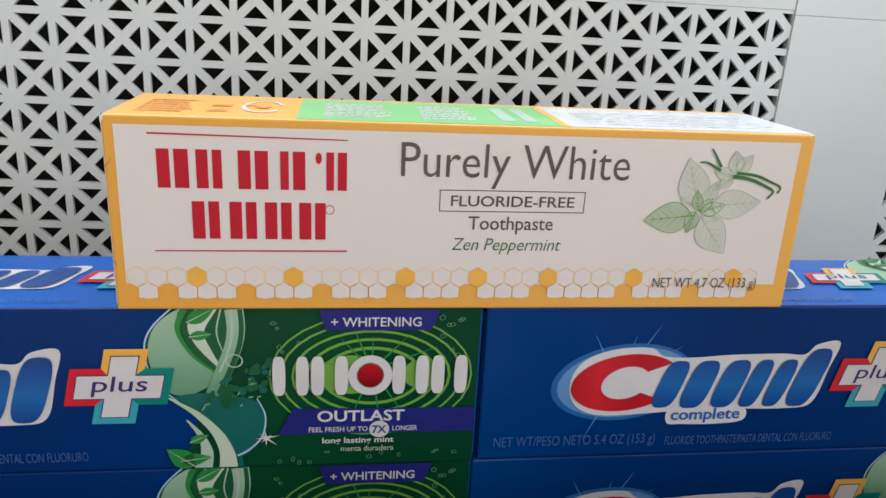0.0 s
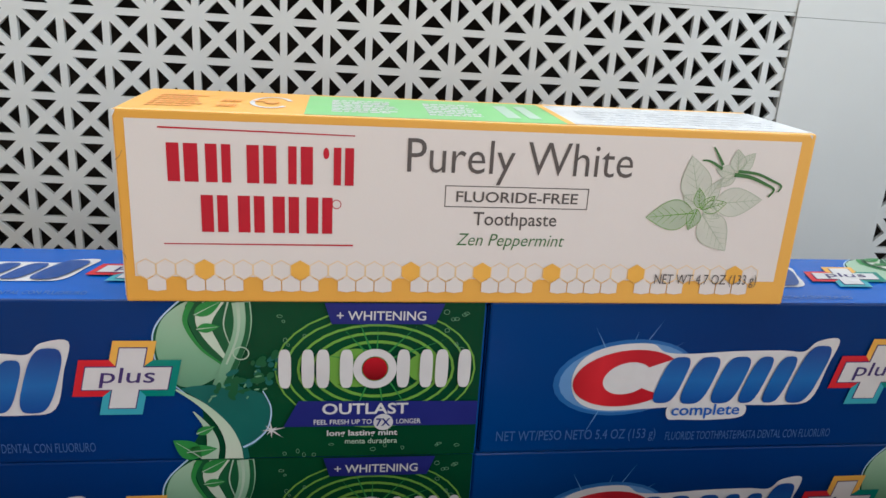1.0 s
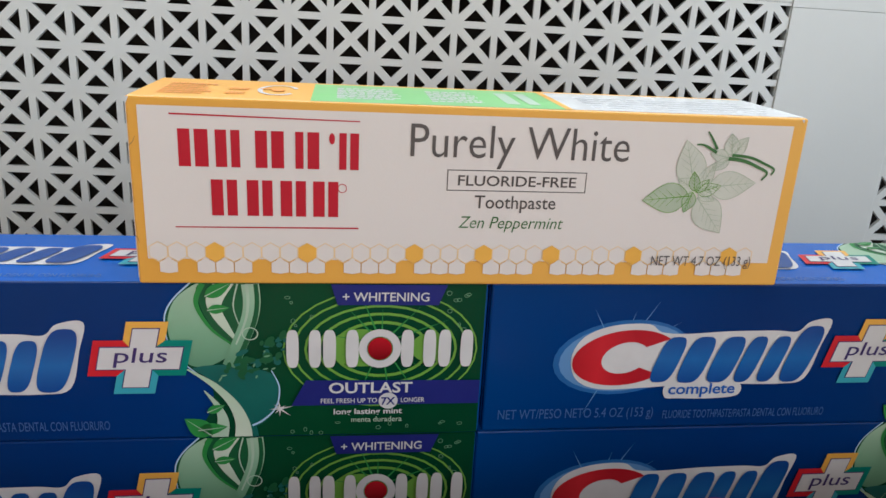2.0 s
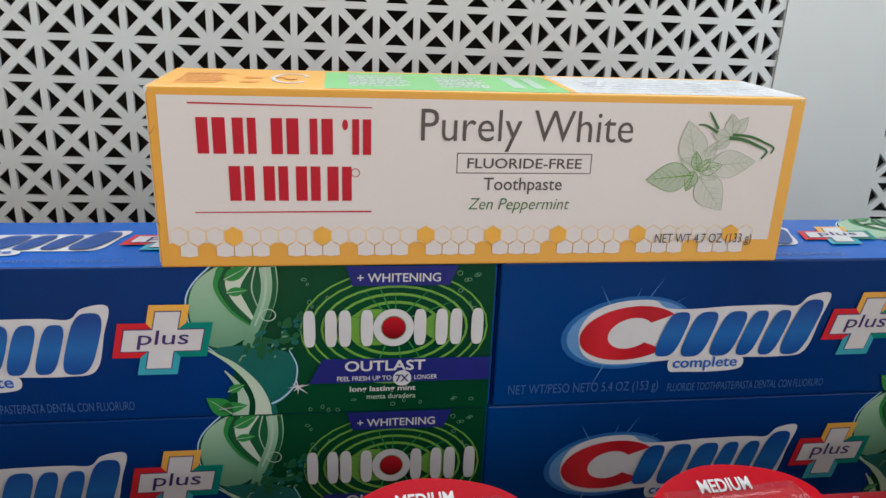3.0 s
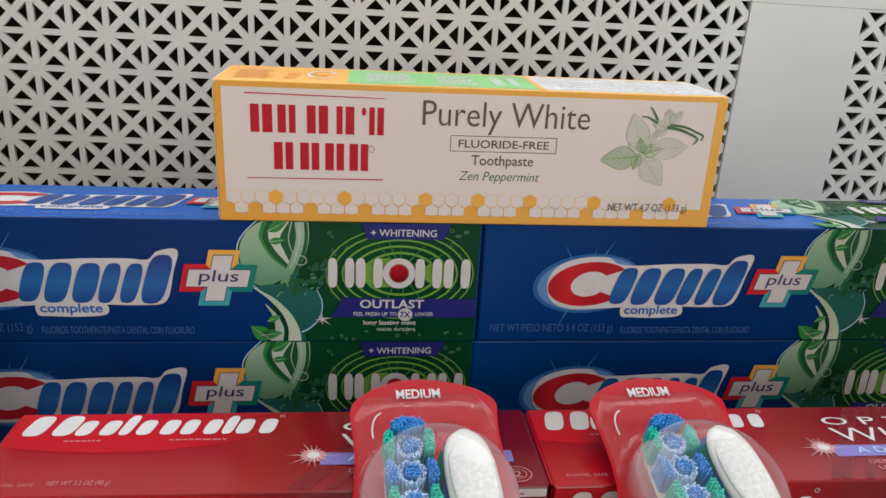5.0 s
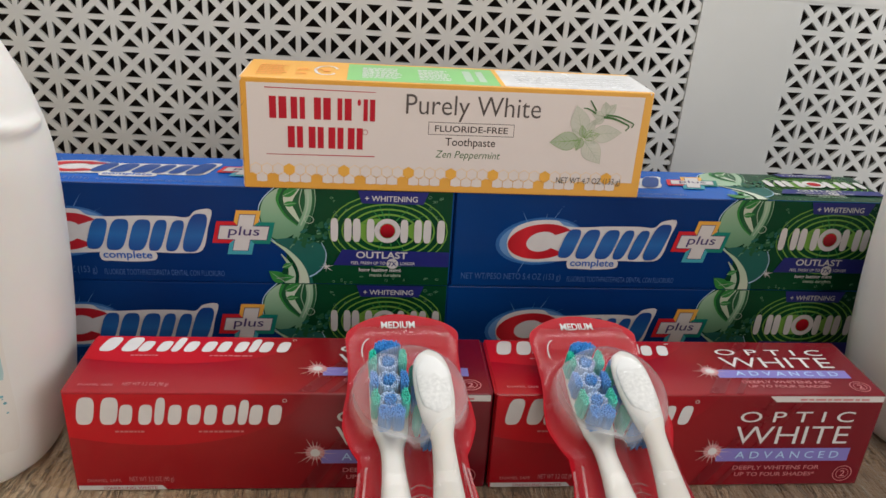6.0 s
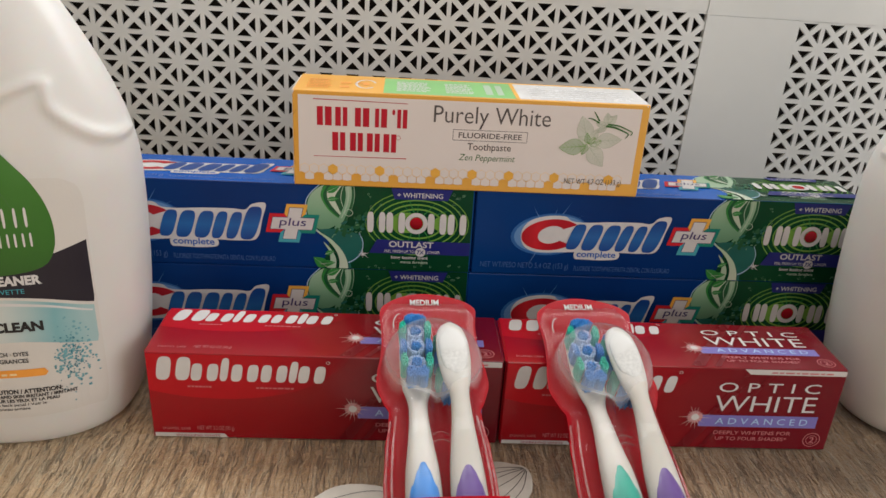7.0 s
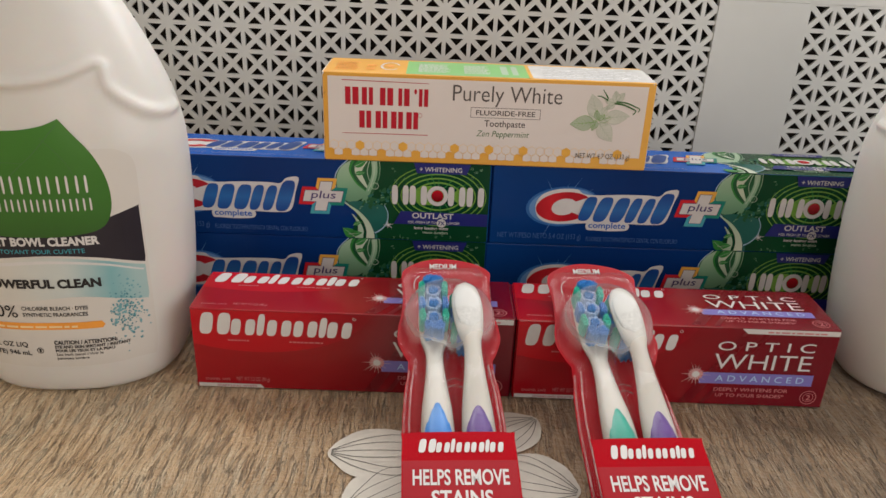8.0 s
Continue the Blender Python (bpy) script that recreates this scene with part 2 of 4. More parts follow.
def words(body, u0, v0, u1, v1, weight=0.0, slant=0.0):
    """Lettering set into the given rectangle, from the foot of its lowest to the head of its highest letter."""
    data = bpy.data.curves.new("lettering", "FONT")
    data.body, data.size, data.offset, data.shear, data.resolution_u = body, 1.0, weight, slant, 3
    ob = new("lettering", data)
    me = bpy.data.meshes.new_from_object(ob.evaluated_get(bpy.context.evaluated_depsgraph_get()))
    xs, ys = [v.co.x for v in me.vertices], [v.co.y for v in me.vertices]
    x0, x1, y0, y1 = min(xs), max(xs), min(ys), max(ys)
    out = [[(u0 + (me.vertices[i].co.x - x0) / (x1 - x0) * (u1 - u0), v0 + (me.vertices[i].co.y - y0) / (y1 - y0) * (v1 - v0)) for i in p.vertices] for p in me.polygons]
    bpy.data.objects.remove(ob)
    bpy.data.curves.remove(data)
    bpy.data.meshes.remove(me)
    return out


def bars(u0, v0, u1, v1, rows, seed, gap=0.45):
    """Lines of writing too small to read: rows of plain bars."""
    rnd, out, h = random.Random(seed), [], (v1 - v0) / rows
    for r in range(rows):
        u, end = u0, u1 - (u1 - u0) * rnd.uniform(0, 0.2)
        while u < end:
            w = min(rnd.uniform(1.2, 4.0) * (u1 - u0) / 30 + 0.4, end - u)
            out += rect(u, v0 + r * h, u + w, v0 + r * h + h * (1 - gap))
            u += w + 0.6 * (u1 - u0) / 30 + 0.15
    return out


def islands(shapes):
    """Shapes that share corners belong together: one list for each piece."""
    owner, groups = {}, {}

    def root(k):
        while owner[k] != k:
            k = owner[k]
        return k
    for i, shape in enumerate(shapes):
        owner[i] = i
        for x, y in shape:
            key = (round(x, 3), round(y, 3))
            if key in owner:
                owner[i if root(i) == i else root(i)] = root(key)
            owner[key] = root(i)
    for i, shape in enumerate(shapes):
        groups.setdefault(root(i), []).append(shape)
    return list(groups.values())


def art(name, shapes, material, parent, to, layer, label="", cuts=(), split=False):
    """One print colour as one thin part, or a part for each piece; cuts: lines across which it bends with its surface."""
    pieces = islands(shapes)
    made = None
    for batch in ([p] for p in pieces) if split else (pieces,):
        bm = bmesh.new()
        for k, piece in enumerate(batch):
            for shape in piece:
                vs = [bm.verts.new((x, y, (k % 12) * 0.08)) for x, y in shape]
                try:
                    bm.faces.new(vs)
                except ValueError:
                    pass
        if cuts:
            bmesh.ops.triangulate(bm, faces=bm.faces[:])
        for c in cuts:
            bmesh.ops.bisect_plane(bm, geom=bm.verts[:] + bm.edges[:] + bm.faces[:], plane_co=(c, 0, 0), plane_no=(1, 0, 0))
        low, high = min((v.co.y for v in bm.verts), default=0), max((v.co.y for v in bm.verts), default=0)
        for k in range(1, int((high - low) / 4) + 1 if cuts else 0):
            bmesh.ops.bisect_plane(bm, geom=bm.verts[:] + bm.edges[:] + bm.faces[:], plane_co=(0, low + 4 * k, 0), plane_no=(0, 1, 0))
        for v in bm.verts:
            v.co = to(v.co.x, v.co.y, layer + v.co.z + (0.08 * (pieces.index(batch[0]) % 12) if split else 0))
        made = part(name, bm, material, parent, label)
    return made


def front_of(u, v, layer):
    return Vector((u / 1000, -0.00010 * layer, v / 1000))


def top_of(height):
    return lambda u, v, layer: Vector((u / 1000, v / 1000, height + 0.00010 * layer))


def squeeze(shapes, su, ou, sv, ov):
    return [[(x * su + ou, y * sv + ov) for x, y in s] for s in shapes]


def ink(name, color, rough=0.36, coat=0.05):
    return surface(name, color, rough, 0.05, 80.0, 0.00005, 1200.0, coat=coat, spec=0.28)


INK = {k: ink("ink_" + k, c) for k, c in {
    "white": (0.64, 0.62, 0.61), "red": (0.46, 0.006, 0.022), "grey": (0.10, 0.085, 0.08), "green": (0.06, 0.16, 0.05), "sage": (0.42, 0.48, 0.36),
    "pale_sage": (0.585, 0.59, 0.51), "yellow": (0.80, 0.42, 0.07), "pale_yellow": (0.82, 0.60, 0.34), "lime": (0.16, 0.36, 0.05), "mint": (0.17, 0.34, 0.20),
    "pale_mint": (0.42, 0.54, 0.41), "teal": (0.01, 0.12, 0.10), "deep_green": (0.01, 0.10, 0.035), "leaf_green": (0.03, 0.24, 0.05), "navy": (0.015, 0.02, 0.17),
    "sky": (0.05, 0.30, 0.62), "royal": (0.01, 0.10, 0.42), "ice": (0.42, 0.60, 0.80), "crimson": (0.34, 0.003, 0.011), "orange": (0.85, 0.34, 0.06),
    "lilac": (0.20, 0.17, 0.46), "silver": (0.60, 0.57, 0.55), "black": (0.02, 0.018, 0.02), "violet": (0.05, 0.03, 0.14), "aqua": (0.0, 0.22, 0.17), "rose": (0.52, 0.16, 0.17), "flare": (0.60, 0.46, 0.44),
    "cyan": (0.05, 0.36, 0.44), "bright_red": (0.60, 0.015, 0.025), "dim_blue": (0.05, 0.12, 0.32), "fog": (0.66, 0.67, 0.68), "ink_dark": (0.022, 0.018, 0.026), "pool": (0.16, 0.36, 0.40), "deep_pool": (0.05, 0.20, 0.25), "glow_blue": (0.02, 0.12, 0.34), "dim_sky": (0.12, 0.26, 0.50)}.items()}


def carton(name, m, length, depth, height, material, label, group, flap=None, bulge=0.0006, seed=0):
    """A folding carton: body with soft worn edges and faintly bowed faces, and tuck flaps at both ends."""
    thing = base(name, m, label, "carton", group)
    bm = block(0, 0, 0, length, depth, height, 0.0007, 2)
    rnd = random.Random(seed)
    for f in (0.12, 0.3, 0.5, 0.7, 0.88):
        bmesh.ops.bisect_plane(bm, geom=bm.verts[:] + bm.edges[:] + bm.faces[:], plane_co=(length * f, 0, 0), plane_no=(1, 0, 0))
    part("body", bm, material, thing)
    for x, d in ((0, -1), (length, 1)):
        b = block(min(x, x + d * 0.0005), 0.0016, 0.0012, max(x, x + d * 0.0005), depth - 0.0016, height - 0.0018, 0.0002, 1)
        part("end_flap", b, flap or material, thing)
        part("tuck_edge", block(min(x - d * 0.001, x + d * 0.0007), 0.002, height - 0.0013, max(x - d * 0.001, x + d * 0.0007), depth - 0.002, height - 0.0006, 0.0001, 1), flap or material, thing)
    return thing


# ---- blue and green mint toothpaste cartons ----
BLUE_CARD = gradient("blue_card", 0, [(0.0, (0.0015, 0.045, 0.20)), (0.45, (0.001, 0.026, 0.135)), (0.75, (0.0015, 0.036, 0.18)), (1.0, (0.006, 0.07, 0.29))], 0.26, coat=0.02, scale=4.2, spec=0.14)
GREEN_CARD = gradient("green_card", 0, [(0.0, (0.03, 0.15, 0.07)), (0.35, (0.004, 0.052, 0.022)), (0.8, (0.004, 0.062, 0.022)), (1.0, (0.003, 0.05, 0.02))], 0.26, scale=11.0, coat=0.02, spec=0.16, offset=-1.45)
# lit copy of BLUE_CARD for the top face: window light put into the colour
BLUE_TOP_LIT = gradient("blue_top_lit", 0, [(0.0, (0.004, 0.085, 0.40)), (0.5, (0.004, 0.10, 0.46)), (1.0, (0.01, 0.15, 0.58))], 0.24, coat=0.05, scale=4.2, spec=0.2)
DISC_PRINT = gradient("disc_print", 2, [(0.0, (0.10, 0.26, 0.15)), (0.5, (0.22, 0.42, 0.26)), (1.0, (0.36, 0.52, 0.36))], 0.3, scale=34.0, offset=-0.85)
RIBBON_PALE = gradient("ribbon_pale", 2, [(0.0, (0.62, 0.66, 0.54)), (0.5, (0.42, 0.58, 0.40)), (1.0, (0.60, 0.66, 0.54))], 0.3, scale=19.0)
BALL = gradient("ball_red", 2, [(0.0, (0.12, 0.002, 0.004)), (1.0, (0.5, 0.01, 0.02))], 0.25, scale=110.0, offset=-3.0)
RIBBON_BLUE = gradient("ribbon_blue", 2, [(0.0, (0.005, 0.055, 0.26)), (0.5, (0.012, 0.13, 0.40)), (1.0, (0.005, 0.055, 0.25))], 0.3, scale=50.0, offset=-0.9)
RIBBON_RED = gradient("ribbon_red", 0, [(0.0, (0.30, 0.005, 0.01)), (0.6, (0.60, 0.02, 0.03)), (1.0, (0.45, 0.01, 0.02))], 0.3, scale=35.0, offset=-0.8)
ML, MD, MH = 0.2442, 0.046, 0.0541
WIDE = 1.0437


def mint_art(thing, to, su=1.0, ou=0.0, sv=1.0, ov=0.0):
    """Emblem of crescent and slanted ovals, cross, green panel with swirl, white rings and bands."""
    def put(name, shapes, colour, layer, label="", split=False):
        art(name, squeeze(shapes, su, ou, sv, ov), INK[colour] if colour in INK else colour, thing, to, layer, label, (), split)
    # panel
    edge = smooth_line([(146, 53.2), (141, 48), (138.4, 43), (138.2, 37), (139.4, 32), (143, 26.5), (147, 22.5), (151, 17), (150, 10), (147, 4), (145, 0.3)], 5)
    put("green_panel", [edge + [(ML * 1000 / su - 0.4 - ou / su, 0.3), (ML * 1000 / su - 0.4 - ou / su, 53.2)]], GREEN_CARD, 1)
    put("panel_glow", stroke([(146, 53.2), (141, 48), (138.4, 43), (138.2, 37), (139.4, 32), (143, 26.5), (147, 22.5), (152, 17)], 0.5, 0.3), "ice", 2)
    put("pale_disc", [closed_line([(148, 53), (142, 48.5), (139.4, 43), (139.0, 37), (140.6, 31), (144.5, 26), (150, 25.5), (156, 29), (157.6, 32.4), (151.2, 38), (147.6, 45), (148.6, 50)])], DISC_PRINT, 2)
    put("disc_shadow", [closed_line([(149, 53), (148.2, 47), (151.5, 39), (158, 32), (162, 35), (164, 44), (163, 53)])], "deep_green", 3)
    put("disc_band", stroke([(149.4, 53), (147.4, 46.5), (151.4, 38.2), (158.2, 32.2)], 1.8, 0.5), "leaf_green", 3.5)
    put("ribbon", [smooth_line([(152.4, 53), (150.2, 47.5), (152.6, 41), (159.4, 32.8)], 6) + smooth_line([(159.6, 33.2), (156.4, 40), (154.6, 46), (158.4, 53)], 6)], RIBBON_PALE, 4)
    put("ribbon_line", stroke([(159.4, 53), (158.0, 46), (159.4, 40), (161.6, 35.2)], 0.5, 0.2), "pale_mint", 4.4)
    put("tube", stroke([(163.0, 53), (163.4, 47), (162.4, 41), (159.4, 33), (156.4, 25.5)], 5.2, 4.6), DISC_PRINT, 4.5)
    put("tube_shade", stroke([(164.6, 53), (164.9, 47), (163.9, 40.6), (160.9, 32.6), (158.0, 26)], 1.3, 1.6), "deep_green", 4.7)
    put("tube_light", stroke([(162.0, 53), (162.3, 47), (161.4, 41), (158.4, 33)], 1.0, 0.5) + ring(162.6, 36.6, 2.4, 2.2, 0.35), "pale_mint", 5)
    put("ribbon", [smooth_line([(143.6, 24.4), (150, 19), (155, 12.5), (157.2, 6), (157.0, 0.4)], 6) + smooth_line([(162.4, 0.4), (161.6, 6), (158.4, 12.8), (152.4, 19.4), (144, 24.8)], 6)], RIBBON_PALE, 4)
    put("ribbon", [smooth_line([(148.2, 17), (151.4, 11), (151.8, 5), (149.8, 0.4)], 5) + smooth_line([(155.0, 0.4), (155.4, 6), (153.0, 12), (148.6, 17.2)], 5)], "pale_mint", 4.2)
    put("drop", [closed_line([(146, 24.8), (152, 20), (158, 13.5), (161.6, 5), (164.5, 4.4), (169, 9), (171, 16), (169.5, 22), (164, 24.5), (155, 26)])], "teal", 3)
    put("dark_edge", stroke([(145.6, 25.0), (153.2, 19.4), (159.2, 12.8), (162.4, 6), (163.4, 0.4)], 0.8, 1.9), "teal", 4.6)
    put("drop_rim", stroke([(168.6, 24), (170.9, 18), (169.8, 11), (166, 6.5), (162.5, 4.4)], 0.3, 0.7), "ice", 5)
    rnd = random.Random(4)
    splash = []
    for k in range(44):
        t = rnd.random()
        splash += ellipse(153 + 20 * t + rnd.uniform(-3, 3), 22 + 12 * t + rnd.uniform(-4, 3), rnd.uniform(0.6, 2.4), rnd.uniform(0.4, 1.2), rnd.uniform(0, 90), 10)
    put("splash", splash[:22], "teal", 5, "", True)
    put("splash", splash[22:], "deep_green", 6, "", True)
    put("splash_light", [s for k in range(9) for s in ellipse(153 + rnd.uniform(0, 18), 21 + rnd.uniform(0, 10), rnd.uniform(0.3, 1.1), 0.3, rnd.uniform(0, 70), 8)], "mint", 7)
    for u, v, a, n, w in ((150, 1.2, 142, 10, 7), (146, 3.0, 8, 9, 4.5), (150, 49, 30, 9, 4.5), (150.5, 44.5, 8, 6.5, 3.2), (149, 9.5, 25, 6, 3)):
        put("mint_leaf", leaf_shape(u, v, a, n, w), "leaf_green", 7)
        put("leaf_vein", stroke([(u, v), (u + n * 0.9 * math.cos(radians(a)), v + n * 0.9 * math.sin(radians(a)))], 0.35, 0.1, 2), "pale_mint", 8)
    put("sparkle", sparkle(171, 10.5, 4.2, 8, 2, 0.35), "white", 8)
    # rings of light behind the white shapes
    for k, (a, b) in enumerate(((30, 20.5), (27, 18), (23.5, 15.2), (19.5, 12.6), (15, 9.8))):
        put("light_ring", ring(202, 31, a, min(b, 21), 0.55 + 0.12 * k, 0, 360), "lime", 2 + 0.2 * k)
    put("light_rays", sparkle(202, 33, 24, 13, 9, 0.45), "leaf_green", 3.2)
    put("glow", ellipse(196, 31.5, 10, 6.5) + ellipse(217, 31.5, 6, 5), "lime", 3.4)
    bub = []
    for k in range(24):
        u, v = rnd.choice(((rnd.uniform(172, 185), rnd.uniform(38, 52)), (rnd.uniform(222, 231), rnd.uniform(36, 52)), (rnd.uniform(174, 228), rnd.uniform(1, 5))))
        bub += ring(u, v, rnd.uniform(0.4, 0.9), rnd.uniform(0.4, 0.9), 0.16, n=10)
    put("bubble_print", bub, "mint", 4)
    # white rounded shapes
    for u, a in ((178.4, 5.2), (189.6, 5.4), (213.4, 5.4), (225.0, 5.4)):
        put("white_emblem", bar_pair(u, 31.5, a, 6.5, 3.0), "white", 9, "white emblem bar", True)
    put("white_emblem", ring(201.5, 31.5, 6.5, 6.7, 2.5), "white", 9, "white emblem ring round a red ball")
    put("red_ball", ellipse(201.5, 31.5, 3.7, 3.9), BALL, 10, "shiny red ball inside a white ring")
    put("dark_band", [[(179, 20.5), (174.5, 11.5), (ML * 1000 / su - 0.6 - ou / su, 11.5), (ML * 1000 / su - 0.6 - ou / su, 20.0)]], "navy", 8)
    put("lettering", words("OUTLAST", 186, 15.8, 212, 19.7, 0.02), "white", 9.5)
    put("lettering", words("FEEL FRESH UP TO", 183.5, 12.3, 201, 14.0, 0.01), "white", 9.5)
    put("round_badge", ellipse(204.5, 12.9, 3.0, 2.9), "white", 9.5)
    put("lettering", words("7X", 202.3, 11.5, 206.7, 14.3, 0.02), "navy", 11)
    put("lettering", words("LONGER", 208.5, 12.3, 216, 14.0, 0.01), "white", 9.5)
    put("lettering", words("long lasting mint", 187.5, 7.6, 209, 10.2, 0.02), "white", 9.5)
    put("lettering", words("menta duradera", 193, 5.3, 209, 7.2, 0.01), "pale_mint", 9.5)
    put("dark_tab", [[(186.5, 53.1), (188.5, 46.3), (219, 46.3), (221.5, 53.1)]], "navy", 8)
    put("lettering", words("+ WHITENING", 190, 47.6, 216, 50.6, 0.01), "white", 9.5)
    # blue side: star, crescent and slanted shapes
    put("star_rays", sparkle(43, 27, 25, 13, 5, 0.5), "dim_sky", 1)
    put("star_glow", ellipse(45, 27, 23.5, 13.6, 6), "glow_blue", 1.3)
    put("star_glow", ellipse(45.5, 27, 22, 12.4, 6), "dim_sky", 1.6)
    backing = [closed_line([(27.5, 27), (31, 34.5), (40, 38.6), (52, 39.2), (57, 36.2), (66, 35.6), (80, 36.4), (96, 36.6), (104, 36.2), (108, 39.8), (115.5, 40.4), (113.5, 31), (110, 18.4), (101, 16.4), (84, 16.6), (66, 16.4), (52, 15.6), (38, 15.4), (30, 19)], 5)]
    put("white_backing", backing, "white", 3, "white outline round the emblem")
    put("red_crescent", ring(45.5, 27, 17.4, 10.2, 4.4, 42, 322, 0.25, 2.2), RIBBON_RED, 5, "red crescent emblem")
    put("blue_emblem", blob(60.3, 26.2, 4.0, 8.4, 0.3) + bar_pair(75.2, 26, 9.6, 8.6, 1.6, 0.3) + bar_pair(93.2, 26, 7.4, 8.6, 1.6, 0.3) + blob(107.0, 27.8, 4.6, 10.6, 0.3), RIBBON_BLUE, 6.2, "blue slanted emblem shape", True)
    put("white_tag", [closed_line([(61, 12), (61.5, 17.2), (73, 18), (86, 17.4), (87, 12.5), (78, 11.2), (66, 11.4)])], "white", 4)
    put("lettering", words("complete", 62, 11.8, 85.5, 17.2, 0.015), "royal", 6)
    put("lettering", words("NET WT/PESO NETO 5.4 OZ (153 g)", 5, 3.4, 58, 8.2), "dim_blue", 3)
    put("lettering", words("FLUORIDE TOOTHPASTE/PASTA DENTAL CON FLUORURO", 61.5, 3.6, 120, 6.8), "dim_blue", 3)
    # cross
    def cross(g):
        k = 0.22
        return [[(130.5 + 0.88 * (x - 130.25 + k * (y - 28)), 28.6 + 0.88 * (y - 28)) for x, y in ((116.5 - g, 23.5 - g), (126 - g, 23.5 - g), (126 - g, 16.5 - g), (135 + g, 16.5 - g), (135 + g, 23.5 - g), (144 + g, 23.5 - g), (144 + g, 32.5 + g), (135 + g, 32.5 + g), (135 + g, 39.5 + g), (126 - g, 39.5 + g), (126 - g, 32.5 + g), (116.5 - g, 32.5 + g))]]
    c = cross(2.3)[0]
    put("cross_edge", [[c[0], c[1], (130.5, 28.6), c[10], c[11]]], "bright_red", 6, "red side of the cross's border")
    put("cross_edge", [[c[9], c[10], (130.5, 28.6), c[7], c[8]]], "yellow", 6, "yellow side of the cross's border")
    put("cross_edge", [[c[7], (130.5, 28.6), c[4], c[5], c[6]]], "aqua", 6, "green side of the cross's border")
    put("cross_edge", [[c[1], c[2], c[3], c[4], (130.5, 28.6)]], "cyan", 6, "pale blue side of the cross's border")
    put("cross_shadow", cross(0.0), "violet", 7)
    put("cross", cross(-0.35), "white", 8, "white slanted cross")
    put("lettering", words("plus", 122.6, 25.6, 138.4, 32.2, 0.004, 0.15), "violet", 9)


mint_label = "blue and green printed mint toothpaste carton with a white cross"
mint = carton("toothpaste_carton", pose(-0.1806, 0.2190, 0), ML, MD, MH, BLUE_CARD, mint_label, "stacked blue toothpaste cartons", seed=1)
mint_art(mint, front_of, su=WIDE, sv=1.018)
art("lit_top", rect(0.6, 0.6, ML * 1000 - 0.6, MD * 1000 - 0.6), BLUE_TOP_LIT, mint, top_of(MH), 0.4, "blue top with the window's light in its colour")
mint_art(mint, top_of(MH), su=WIDE, sv=0.84, ov=0.5)
for x, y, z, turn, upper in ((0.0637, 0.2190, 0, 0.2, 0), (-0.1805, 0.2188, MH + 0.0004, -0.15, 1), (0.0652, 0.2185, MH + 0.0004, 0.25, 1)):
    twin = copy_thing(mint, pose(x, y, z, 0, 0, turn))
    if upper:
        tagged(twin, "upper blue and green mint toothpaste carton with a white cross")


# ---- yellow and white carton on top ----
YELLOW_CARD = gradient("yellow_card", 0, [(0.0, (0.74, 0.36, 0.05)), (1.0, (0.80, 0.42, 0.08))], 0.42, coat=0.1, scale=5.0)
CREAM_CARD = gradient("cream_card", 0, [(0.0, (0.71, 0.65, 0.61)), (1.0, (0.73, 0.67, 0.63))], 0.42, coat=0.1, scale=5.0)
BL_, BD_, BH_ = 0.2030, 0.0455, 0.0555
bee = carton("toothpaste_carton", pose(-0.0423, 0.2165, 2 * MH + 0.0008, 0, 0, 0.1), BL_, BD_, BH_, YELLOW_CARD, "yellow-edged white peppermint toothpaste carton on the blue cartons", "", CREAM_CARD, seed=3)
def bee_front(u, v, layer):
    return front_of(u * 1.046 - 0.3, v * 1.078, layer)


def bee_top_face(u, v, layer):
    return Vector((u * 1.05 / 1000, v / 1000, BH_ + 0.00010 * layer))


art("white_panel", [[(3.2, 7.4), (190, 7.4), (190, 49.2), (3.2, 49.2)]], CREAM_CARD, bee, bee_front, 1)


def slab(u0, v0, u1, v1, left, right, bar):
    """A heavy upright block with a window."""
    return rect(u0, v0, u0 + left, v1) + rect(u1 - right, v0, u1, v1) + rect(u0 + left, v0, u1 - right, v0 + bar) + rect(u0 + left, v1 - bar, u1 - right, v1)


upper, lower = [], []
for u, thick, thin in ((13.2, 3.2, 3.6), (23.0, 3.0, 2.4), (33.6, 3.2, 3.4), (44.4, 2.2, 3.2)):
    upper += rect(u, 33.4, u + thick, 43.4) + rect(u + thick + 1.1, 33.4, u + thick + 1.1 + thin, 43.4)
upper += ellipse(54.4, 41.8, 0.8, 1.5) + rect(56.4, 33.4, 58.4, 43.4) + rect(59.4, 33.4, 61.8, 43.4)
for u in (21.4, 31.0, 40.2, 49.2):
    lower += rect(u, 20.0, u + 3.2, 30.0) + rect(u + 4.2, 20.0, u + 7.0, 30.0)
art("red_rule", stroke([(11.3, 47.2), (62, 46.6)], 0.45, 0.3, 2) + stroke([(11.3, 16.6), (62, 16.8)], 0.3, 0.45, 2), INK["red"], bee, bee_front, 2)
art("red_emblem_block", upper + lower, INK["red"], bee, bee_front, 2, "plain red emblem bar", (), True)
art("registered_ring", ring(57.3, 28.2, 1.3, 1.3, 0.22, n=16), INK["red"], bee, bee_front, 2)
art("lettering", words("Purely White", 76.2, 34.6, 140.2, 46.6, -0.004), INK["grey"], bee, bee_front, 2)
art("thin_frame", slab(87.0, 28.2, 128.2, 34.2, 0.25, 0.25, 0.25), INK["grey"], bee, bee_front, 2)
art("lettering", words("FLUORIDE-FREE", 90.2, 29.7, 125.2, 32.7, 0.01), INK["grey"], bee, bee_front, 2)
